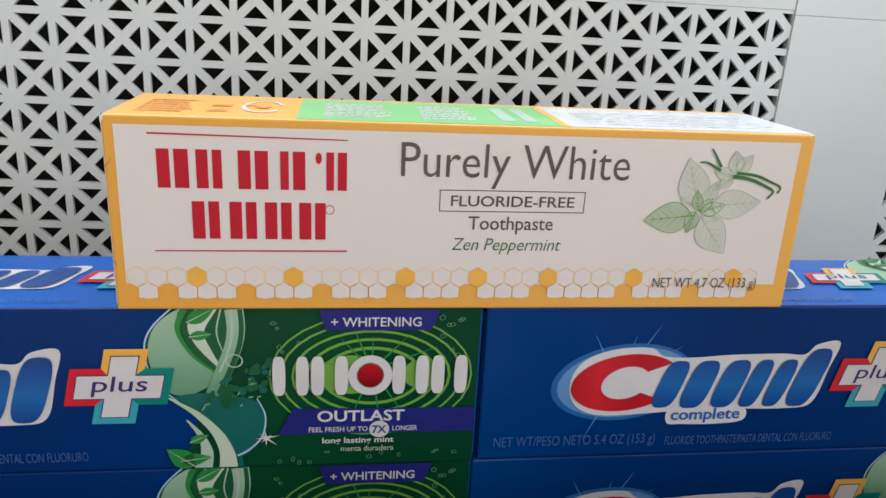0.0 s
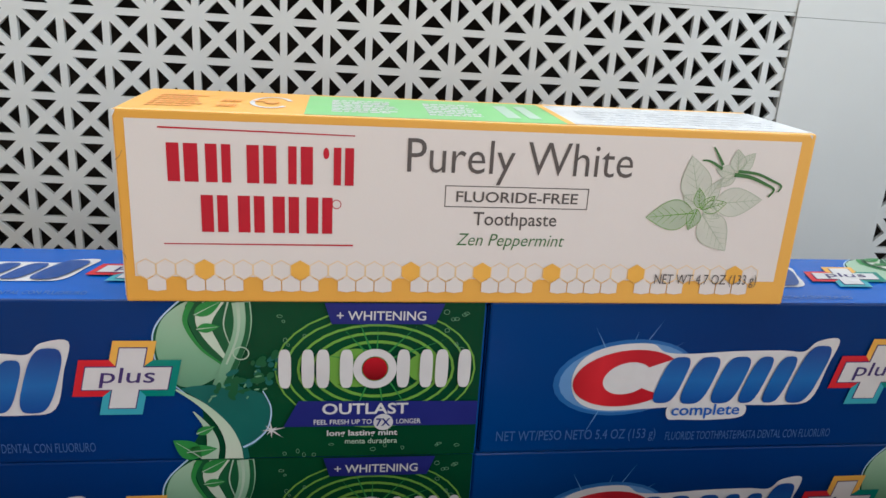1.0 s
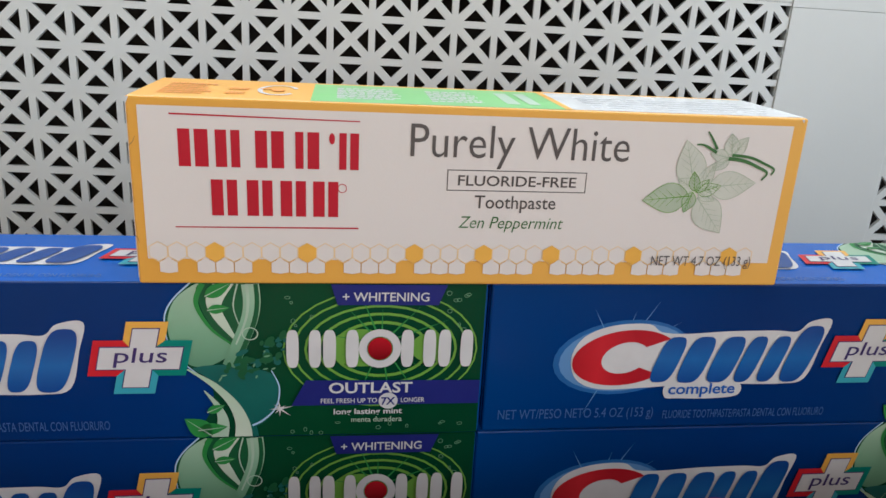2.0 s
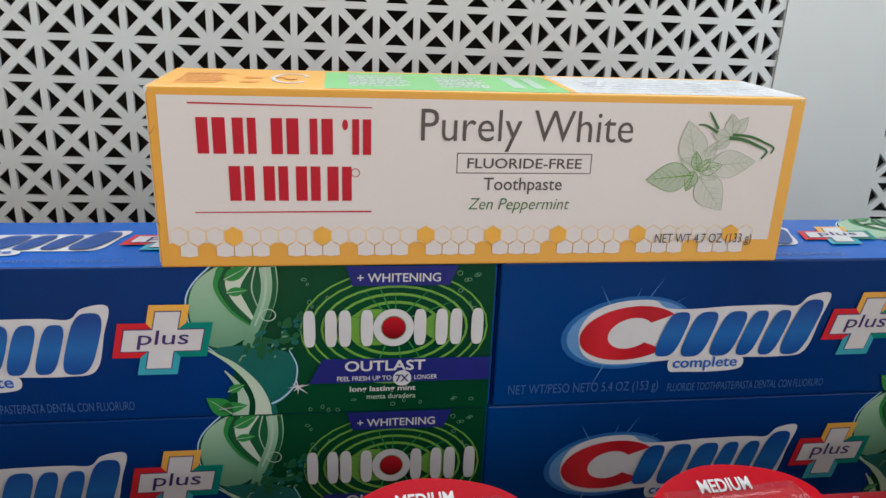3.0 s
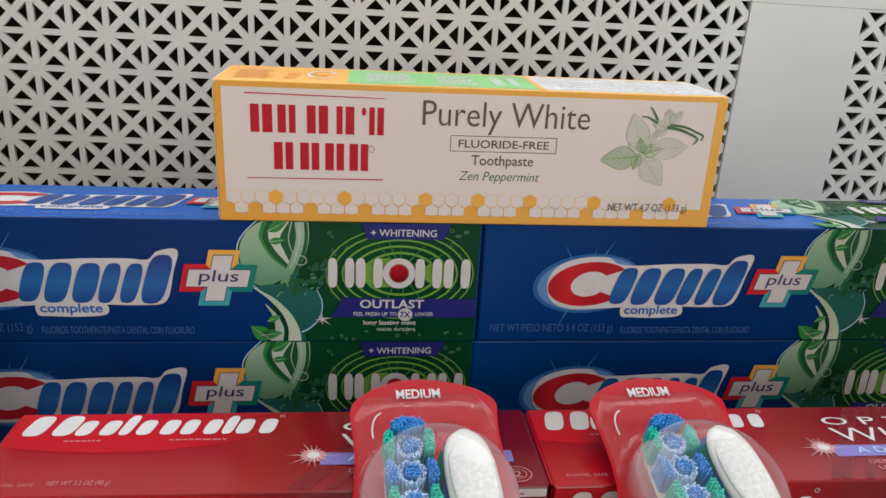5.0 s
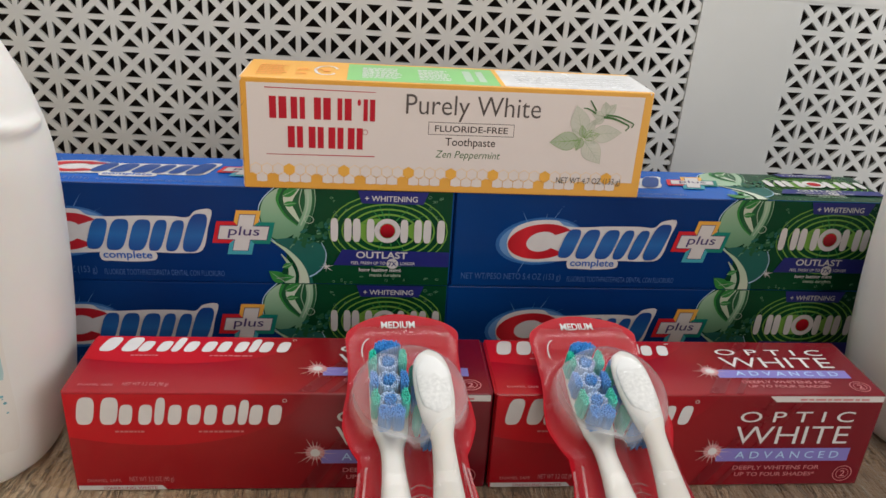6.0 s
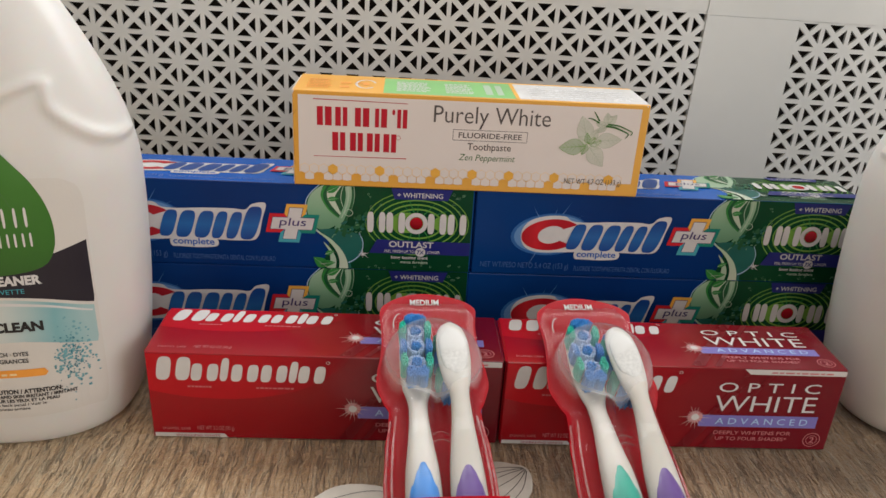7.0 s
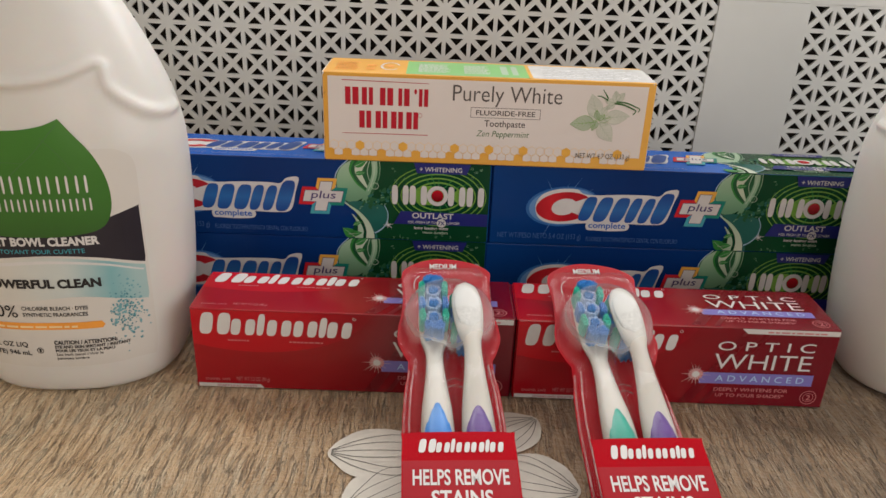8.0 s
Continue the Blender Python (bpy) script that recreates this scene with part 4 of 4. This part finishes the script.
film("label", [closed_line([(-49, 20), (-51, 60), (-51.5, 110), (-51, 126), (-46, 132), (-36, 134), (0, 134.5), (36, 134), (46, 132), (51, 126), (51.5, 110), (51, 60), (49, 20), (40, 17.5), (0, 16.5), (-40, 17.5)], 4)], LABEL_CARD, 0)
film("dark_panel", [[(-50.6, 104), (-38, 100), (38, 100), (50.6, 104), (50.4, 76)] + smooth_line([(50, 73), (30, 79), (5, 81), (-25, 79), (-50, 76)], 5)], "ink_dark", 1)
film("leaf", [[(x, 91.4 + (y - 92) * 0.97) for x, y in q] for q in [smooth_line([(21, 151), (27, 143), (33, 135), (37.5, 125), (39.5, 114), (38.5, 103), (33, 95), (18, 92), (0, 91.5), (-20, 93), (-34, 99), (-39, 112), (-37, 127), (-28, 138), (-12, 144.5), (4, 146), (14, 148), (21, 151)], 4)[:-1]]], LEAF_GREEN, 2, "large dark green leaf print")
film("leaf_vein", stroke([(20, 146), (8, 133), (-8, 118), (-16, 98)], 0.5, 0.3) + stroke([(12, 140), (22, 128), (28, 112)], 0.35, 0.2) + stroke([(2, 128), (-14, 128), (-28, 122)], 0.35, 0.2), "green", 3)
for k in range(7):
    film("pale_emblem", bar_pair(-24 + 8.6 * k, 117.6, 2.6, 4.4, 2.9), "white", 4, "pale emblem bar")
for k in range(10):
    film("pale_emblem", bar_pair(-26 + 6.1 * k, 107.4, 1.9, 3.2, 2.0), "white", 4, "pale emblem bar")
film("lettering", words("TOILET BOWL CLEANER", -31.5, 86.3, 31.5, 91.0, 0.045), "white", 4)
film("lettering", words("NETTOYANT POUR CUVETTE", -24, 82.3, 24, 84.6), "cyan", 4)
film("water_wash", [smooth_line([(-50, 75), (-25, 78), (5, 80), (30, 77.5), (49.8, 71.5)], 5) + [(49.6, 55)] + smooth_line([(49, 52), (20, 58), (-10, 56), (-49.6, 54)], 5)], WASH, 1.5)
film("wave_line", stroke([(-48, 72), (-20, 76), (8, 77.5), (32, 75), (49, 69)], 2.2, 0.8), "white", 2)
film("lettering", words("POWERFUL CLEAN", -29, 63.2, 29, 68.4, 0.05), "black", 4)
film("lettering", words("0%", -27, 46.5, -15.5, 53.5, 0.005), "black", 4)
film("lettering", words("CHLORINE BLEACH · DYES", -13, 50.8, 20.5, 53.0, 0.015), "black", 4)
film("lettering", words("SYNTHETIC FRAGRANCES", -13, 47.2, 20.0, 49.4, 0.015), "black", 4)
rnd = random.Random(21)
film("bubble_print", [s for k in range(170) for s in ellipse(min(48, rnd.gauss(38, 4.5)), rnd.gauss(48, 8), *(lambda r: (r, r))(rnd.uniform(0.25, 0.75)), 0, 8)], "pool", 2.5, "blue-green printed bubbles")
film("bubble_print", [s for k in range(110) for s in ellipse(min(48, rnd.gauss(38, 4)), rnd.gauss(47, 7), *(lambda r: (r, r))(rnd.uniform(0.2, 0.5)), 0, 8)], "deep_pool", 3)
film("orange_bar", [[(-40, 39.5), (26, 39.5), (27.5, 41.5), (26, 43.6), (-40, 43.6)]], "orange", 3)
film("small_print", bars(-30, 40.6, 20, 42.6, 1, 5), "pale_yellow", 4)
film("lettering", words("CAUTION / ATTENTION:", 0, 30.5, 32, 33.0, 0.035), "black", 4)
film("lettering", words("EYE AND SKIN IRRITANT / IRRITANT", 0, 28.1, 38, 30.0, 0.03), "black", 4)
film("lettering", words("POUR LES YEUX ET LA PEAU", 0, 25.8, 30, 27.6, 0.03), "black", 4)
film("lettering", words("See back panel / Voir le", 0, 23.2, 24, 25.2, 0.01), "black", 4)
film("lettering", words("panneau arrière", 0, 20.8, 16.5, 22.8, 0.01), "black", 4)
film("lettering", words("32 FL OZ LIQ", -38, 28.5, -14, 32, 0.015), "black", 4)
film("lettering", words("(1 PTE) 946 mL", -38, 23.2, -13, 27.0, 0.015), "black", 4)
film("round_mark", ring(-8, 27, 1.8, 1.8, 0.35, n=16) + rect(-8.5, 26, -7.5, 28), "black", 4)
film("lettering", words("32 FL OZ LIQ", -38, 30.5, -14, 34, 0.015), "black", 4, "", plain)
film("lettering", words("(1 PTE) 946 mL", -38, 25.2, -13, 29.0, 0.015), "black", 4, "", plain)


# ---- toothbrush twin packs leaning on the red cartons ----
def blister_material(name):
    """Clear plastic; a milky ring round the dome stands in for its glare."""
    m = bpy.data.materials.new(name)
    m.use_nodes = True
    n, l = m.node_tree.nodes, m.node_tree.links
    n.clear()
    out, mix, mix2 = n.new("ShaderNodeOutputMaterial"), n.new("ShaderNodeMixShader"), n.new("ShaderNodeMixShader")
    clear, gloss, milk, fr = n.new("ShaderNodeBsdfTransparent"), n.new("ShaderNodeBsdfGlossy"), n.new("ShaderNodeBsdfDiffuse"), n.new("ShaderNodeFresnel")
    clear.inputs[0].default_value, gloss.inputs["Roughness"].default_value = (0.98, 0.98, 0.98, 1), 0.05
    milk.inputs[0].default_value = (0.92, 0.92, 0.92, 1)
    fr.inputs["IOR"].default_value = 1.26
    tc, mp, size = n.new("ShaderNodeTexCoord"), n.new("ShaderNodeMapping"), n.new("ShaderNodeVectorMath")
    mp.inputs["Scale"].default_value, mp.inputs["Location"].default_value = (40.0, 39.2, 0.0), (0.0, -6.08, 0.0)
    size.operation = "LENGTH"
    l.new(tc.outputs["Object"], mp.inputs[0])
    l.new(mp.outputs[0], size.inputs[0])
    l.new(ramp(n, l, size.outputs["Value"], [(0.42, (0.015,) * 3), (0.78, (0.16,) * 3), (0.93, (0.30,) * 3), (1.0, (0.02,) * 3)]), mix2.inputs[0])
    l.new(clear.outputs[0], mix2.inputs[1])
    l.new(milk.outputs[0], mix2.inputs[2])
    l.new(fr.outputs[0], mix.inputs[0])
    l.new(mix2.outputs[0], mix.inputs[1])
    l.new(gloss.outputs[0], mix.inputs[2])
    l.new(mix.outputs[0], out.inputs[0])
    l.new(bump(n, l, noise_of(n, l, coords(n, l), 160.0, 2.0), 0.25, 0.0006), gloss.inputs["Normal"])
    return m


BLISTER = blister_material("clear_blister")


def edge_material():
    """Half see-through, half glossy and pale: stands in for highlights along the blister's folds."""
    m, n, l, p = nodes_of("edge_highlight")
    p.inputs["Base Color"].default_value, p.inputs["Roughness"].default_value = (0.78, 0.5, 0.5, 1), 0.12
    clear, mix = n.new("ShaderNodeBsdfTransparent"), n.new("ShaderNodeMixShader")
    l.new(ramp(n, l, noise_of(n, l, coords(n, l), 90.0), [(0.35, (0.15,) * 3), (0.7, (0.5,) * 3)]), mix.inputs[0])
    l.new(clear.outputs[0], mix.inputs[1])
    l.new(p.outputs[0], mix.inputs[2])
    l.new(mix.outputs[0], n["Material Output"].inputs[0])
    return m


EDGE_HIGHLIGHT = edge_material()
PACK_RED = gradient("pack_red", 1, [(0.0, (0.36, 0.002, 0.008)), (0.5, (0.40, 0.003, 0.010)), (1.0, (0.42, 0.003, 0.011))], 0.25, coat=0.0, scale=5.0, spec=0.1)
BRUSH_WHITE = surface("brush_ivory", (0.55, 0.52, 0.47), 0.35, 0.03, 60.0, 0.00004, 900.0, sss=0.1)
BRISTLE = {k: surface("bristle_" + k, c, 0.55, 0.15, 700.0, 0.0003, 2600.0) for k, c in {"blue": (0.03, 0.28, 0.68), "pale_blue": (0.50, 0.66, 0.88), "green": (0.0, 0.56, 0.42), "white": (0.62, 0.61, 0.58)}.items()}
GRIP = {k: surface("grip_" + k, c, 0.3, 0.1, 300.0, 0.0003, 1500.0, coat=0.3) for k, c in {"blue": (0.02, 0.22, 0.62), "purple": (0.12, 0.05, 0.26), "teal": (0.01, 0.34, 0.26)}.items()}
SIDE = ((0, 24.5), (60, 25), (92, 25), (112, 24.0), (124, 22.2), (132, 21.8), (139, 25.4), (147, 27.6), (156, 27.0), (164, 25.4), (172, 24.6), (182, 24.6), (191, 25.2))


def half_width(s):
    for (a, wa), (b, wb) in zip(SIDE, SIDE[1:]):
        if a <= s <= b:
            t = (s - a) / (b - a)
            return wa + (wb - wa) * t * t * (3 - 2 * t)
    return 25.2


def pack_outline(inset=0.0):
    right = [(half_width(s) - inset, s) for s in range(0, 192, 4)]
    arc = smooth_line([(25.4 - inset, 191), (25.6 - inset, 197.5), (19, 203.5 - inset), (8, 207.2 - inset), (-4, 208.4 - inset), (-15, 205.5 - inset), (-23.5, 199.5 - inset), (-25.4 + inset, 194)], 5)
    left = [(-half_width(s) + inset, s) for s in range(188, -1, -4)]
    return right + arc + left


def plate(outline, z0, z1):
    bm = bmesh.new()
    f = bm.faces.new([bm.verts.new((x / 1000, y / 1000, z0)) for x, y in outline])
    top = bmesh.ops.extrude_face_region(bm, geom=[f])["geom"]
    for v in top:
        if isinstance(v, bmesh.types.BMVert):
            v.co.z = z1
    return bm


def blister_height(x, s):
    """Height of the clear shell: a dome over the heads, two ribs over the handles, a flat rim."""
    r = math.hypot(x / 25.0, (s - 155) / 25.5)
    dome = 21.5 * max(0.0, 1 - r ** 4.0) ** 0.40 if r < 1 else 0.0
    rib = 0.0
    for c in (-8.5, 10.5):
        q = abs(x - c) / (9.0 if s < 110 else 8.0)
        if s < 150 and q < 1:
            rib = max(rib, (16.5 if s < 115 else 15.5) * (1 - q ** 3.5) ** 0.5)
    tray = 5.0 * max(0.0, 1 - (abs(x) / 21.5) ** 8) ** 0.5 if s < 135 and abs(x) < 21.5 else 0.0
    hang = 3.0 * max(0.0, 1 - (abs(x) / 20) ** 6) ** 0.5 * max(0.0, min(1.0, (201 - s) / 3)) if s > 188 and abs(x) < 20 else 0.0
    return max(dome, rib, tray, hang)


def blister_mesh():
    bm, nx = bmesh.new(), 64
    rows = []
    for j in range(101):
        s = 2 * j + 1.0
        w = half_width(min(s, 191)) - 1.0 - max(0, s - 192) * 0.55
        rows.append([bm.verts.new((w * (2 * i / nx - 1) / 1000, s / 1000, 0.0011 + blister_height(w * (2 * i / nx - 1), s) / 1000)) for i in range(nx + 1)])
    for _ in range(2):
        heights = [[v.co.z for v in row] for row in rows]
        for j in range(1, len(rows) - 1):
            for i in range(1, nx):
                rows[j][i].co.z = (heights[j][i] * 2 + heights[j - 1][i] + heights[j + 1][i] + heights[j][i - 1] + heights[j][i + 1]) / 6
    for a, b in zip(rows, rows[1:]):
        for i in range(nx):
            bm.faces.new((a[i], a[i + 1], b[i + 1], b[i]))
    return bm


def rod(stations, around=20):
    """A lofted rod along y: (s, x, n, half width, half height) in millimetres."""
    bm, rows = bmesh.new(), []
    line = smooth_line([tuple(map(float, p)) for p in stations], 6)
    for s, x, n, a, b in line:
        rows.append([bm.verts.new(((x + a * math.cos(math.tau * k / around)) / 1000, s / 1000, (n + b * math.sin(math.tau * k / around)) / 1000)) for k in range(around)])
    for p, q in zip(rows, rows[1:]):
        for k in range(around):
            bm.faces.new((p[k], p[(k + 1) % around], q[(k + 1) % around], q[k]))
    bm.faces.new(rows[0][::-1])
    bm.faces.new(rows[-1])
    return bm


def tuft(cx, cy, a, b, z0, z1, seed, hollow=0.0, start=0.0, end=360.0):
    """A clump of fine upright bristles in an oval or an oval ring."""
    bm, rnd = bmesh.new(), random.Random(seed)
    step = 0.62
    y = -b
    while y <= b:
        x = -a
        while x <= a:
            r = math.hypot(x / a, y / b)
            t = math.degrees(math.atan2(y, x)) % 360
            if hollow <= r <= 1 and start <= t <= end:
                px, py, w = cx + x + rnd.uniform(-0.12, 0.12), cy + y + rnd.uniform(-0.12, 0.12), 0.34
                ox, oy, zt = rnd.uniform(-0.35, 0.35), rnd.uniform(-0.35, 0.35), z1 + rnd.uniform(-0.5, 0.3)
                low = [bm.verts.new(((px + w * math.cos(k * math.tau / 5)) / 1000, (py + w * math.sin(k * math.tau / 5)) / 1000, z0 / 1000)) for k in range(5)]
                top = [bm.verts.new(((px + ox + w * math.cos(k * math.tau / 5)) / 1000, (py + oy + w * math.sin(k * math.tau / 5)) / 1000, zt / 1000)) for k in range(5)]
                tip = bm.verts.new(((px + ox) / 1000, (py + oy) / 1000, (zt + 0.25 * (1 if z1 > z0 else -1)) / 1000))
                for k in range(5):
                    bm.faces.new((low[k], low[(k + 1) % 5], top[(k + 1) % 5], top[k]))
                    bm.faces.new((top[k], top[(k + 1) % 5], tip))
            x += step
        y += step
    return bm


def bristles(brush, x, s, z0, z1):
    d = 1 if z1 > z0 else -1
    part("bristle_tuft", tuft(x, s + 19, 5.6, 2.6, z0, z1 + 1.2 * d, 1), BRISTLE["blue"], brush)
    for k, dy in enumerate((12.5, 3.0, -7.0)):
        part("bristle_tuft", tuft(x, s + dy, 2.5, 2.5, z0, z1 - 0.6 * d, 2 + k), BRISTLE["blue"], brush)
        part("bristle_ring", tuft(x, s + dy, 4.4, 4.3, z0, z1 - 1.4 * d, 5 + k, 0.66), BRISTLE["pale_blue"], brush, "pale blue ring of bristles")
    for dx in (-1, 1):
        part("bristle_tuft", tuft(x + dx * 6.2, s + 13, 1.8, 4.2, z0, z1 + 0.8 * d, 9), BRISTLE["green"], brush, "green outer bristles")
        part("bristle_tuft", tuft(x + dx * 6.2, s + 3, 1.7, 4.2, z0, z1 - 0.2 * d, 10), BRISTLE["blue"], brush)
        part("bristle_tuft", tuft(x + dx * 6.0, s - 7, 1.8, 4.2, z0, z1 + 0.8 * d, 11), BRISTLE["green"], brush, "green outer bristles")
    part("bristle_tuft", tuft(x - 2.6, s - 14, 2.7, 3.6, z0, z1 + 0.6 * d, 12), BRISTLE["blue"], brush)
    part("bristle_tuft", tuft(x + 2.6, s - 14, 2.7, 3.6, z0, z1 + 0.6 * d, 13), BRISTLE["blue"], brush)


def pack_face(u, v, layer):
    return Vector((u / 1000, v / 1000, 0.0009 + 0.0001 * layer))


def flap_face(u, v, layer):
    return Vector((u / 1000, v / 1000, 0.0188 + 0.0001 * layer))


def toothbrush_pack(m, grips, label):
    pack = base("toothbrush_pack", m, label, "toothbrush pack", "toothbrush packs")
    part("back_card", plate(pack_outline(), 0.0, 0.0008), PACK_RED, pack, "red printed backing card")
    shell = part("blister", blister_mesh(), BLISTER, pack, "clear plastic blister", smooth=True)
    shell.visible_shadow = False
    # pale rods added along the folds in place of their highlights
    for side in (-1, 1):
        for inset, height in ((3.4, 5.2), (0.9, 1.2)):
            part("rim_highlight", rod([(s, side * (half_width(s) - inset), height, 0.55, 0.5) for s in range(6, 131, 8)], 10), EDGE_HIGHLIGHT, pack, "pale rod standing in for the highlight on a blister fold", smooth=True)
    for s in (112, 116):
        part("rim_highlight", rod([(s + 1.6 * math.sin(math.pi * k / 6), -2.6 + 1.25 * k, 5.3, 0.45, 0.45) for k in range(7)], 8), EDGE_HIGHLIGHT, pack, smooth=True)
    art("lettering", words("MEDIUM", -9, 199.2, 6.5, 203.4, 0.02), INK["white"], pack, pack_face, 5)
    art("lettering", words("240", 16.5, 193.5, 21.5, 196.3), INK["rose"], pack, pack_face, 5)
    # white arc painted for the reflection on the hang hole's edge
    art("hole_glint", ring(-14, 186, 4.5, 8, 0.5, 100, 200), INK["white"], pack, pack_face, 3)
    # bristles up on one brush, back of the head up on the other
    x = -8.5
    left = part("toothbrush", rod([(4, x, 8, 5.0, 4.0), (10, x, 8, 6.2, 5.2), (40, x, 8.5, 6.6, 6.0), (75, x, 9.5, 7.9, 6.0), (94, x, 9.5, 7.4, 5.4), (108, x, 8.5, 5.9, 4.4), (122, x, 7.5, 4.6, 3.4), (132, x, 6.5, 4.6, 2.8), (141, x, 6, 6.8, 2.4), (155, x, 6, 7.8, 2.3), (170, x, 6, 7.0, 2.2), (175, x, 6, 4.0, 1.6), (176.2, x, 6, 1.2, 0.8)]), BRUSH_WHITE, pack, "ivory toothbrush with its bristles upward", smooth=True)
    bristles(left, x, 157, 7.5, 16.5)
    part("grip", rod([(30, x, 10.0, 6.6, 5.6), (60, x, 10.2, 7.4, 6.0), (80, x, 10.4, 7.4, 5.7), (90, x, 11.2, 5.4, 4.4), (96, x, 11.8, 3.2, 3.0), (99.5, x, 12.2, 0.9, 1.6)]), GRIP[grips[0]], left, "coloured rubber grip", smooth=True)
    x = 10.5
    right = part("toothbrush", rod([(4, x, 8, 5.0, 4.0), (10, x, 8, 6.2, 5.2), (40, x, 8.5, 6.6, 6.0), (75, x, 9.5, 7.9, 6.0), (94, x, 10.5, 7.4, 5.2), (108, x, 12, 5.9, 4.4), (122, x, 13.5, 4.7, 3.6), (132, x - 0.3, 14.8, 4.6, 3.2), (140, x - 0.8, 15.4, 6.6, 2.9), (152, x - 1.2, 15.6, 8.0, 2.7), (164, x - 1.5, 15.6, 7.6, 2.6), (171, x - 1.6, 15.4, 5.2, 2.2), (174, x - 1.7, 15.2, 1.6, 1.0)]), BRUSH_WHITE, pack, "ivory toothbrush turned with its back upward", smooth=True)
    part("tongue_cleaner", rod([(141, x - 0.9, 17.2, 2.0, 1.2), (145, x - 1.0, 17.3, 5.4, 1.4), (154, x - 1.2, 17.3, 6.9, 1.4), (163, x - 1.5, 17.2, 6.4, 1.4), (169, x - 1.6, 17.0, 3.0, 1.2)]), BRISTLE["white"], right, "white soft pad on the brush's back", smooth=True)
    bristles(right, x - 2.4, 151, 13.5, 4.0)
    part("grip", rod([(30, x, 10.0, 6.6, 5.6), (60, x, 10.2, 7.4, 6.0), (80, x, 10.8, 7.2, 5.6), (90, x, 11.8, 5.0, 4.4), (95, x, 12.6, 3.0, 3.0), (98.5, x, 13.2, 0.9, 1.6)]), GRIP[grips[1]], right, "coloured rubber grip", smooth=True)
    # front card wrapped round the handles
    flap = closed_line([(-25.3, 1), (-25.4, 40), (-25.2, 74), (-23.5, 77.4), (0, 78.0), (23.5, 77.6), (25.2, 74), (25.4, 40), (24.5, 1), (0, 0.6)], 3)
    part("front_card", plate(flap, 0.0181, 0.0187), PACK_RED, pack, "red printed front card")
    art("dark_band", rect(-24.9, 2, 24.9, 63.5), INK["crimson"], pack, flap_face, 0.6)
    art("white_emblem", round_emblem(-17.4, 67.4, 19.6, 74.2), INK["white"], pack, flap_face, 2, "white emblem shape", (), True)
    art("lettering", words("HELPS REMOVE", -20.6, 51.6, 20.8, 59.2, 0.02), INK["white"], pack, flap_face, 2)
    art("lettering", words("STAINS", -12.8, 41.6, 13.2, 49.4, 0.02), INK["white"], pack, flap_face, 2)
    return pack


toothbrush_pack(pose(0.0466, -0.035, 0.0006, 18.6, 0, 3.3), ("blue", "purple"), "red blister pack of two toothbrushes leaning on a red carton")
toothbrush_pack(pose(0.1315, -0.035, 0.0006, 18.6, 0, 3.6), ("teal", "purple"), "red blister pack with teal and purple toothbrushes leaning on cartons")
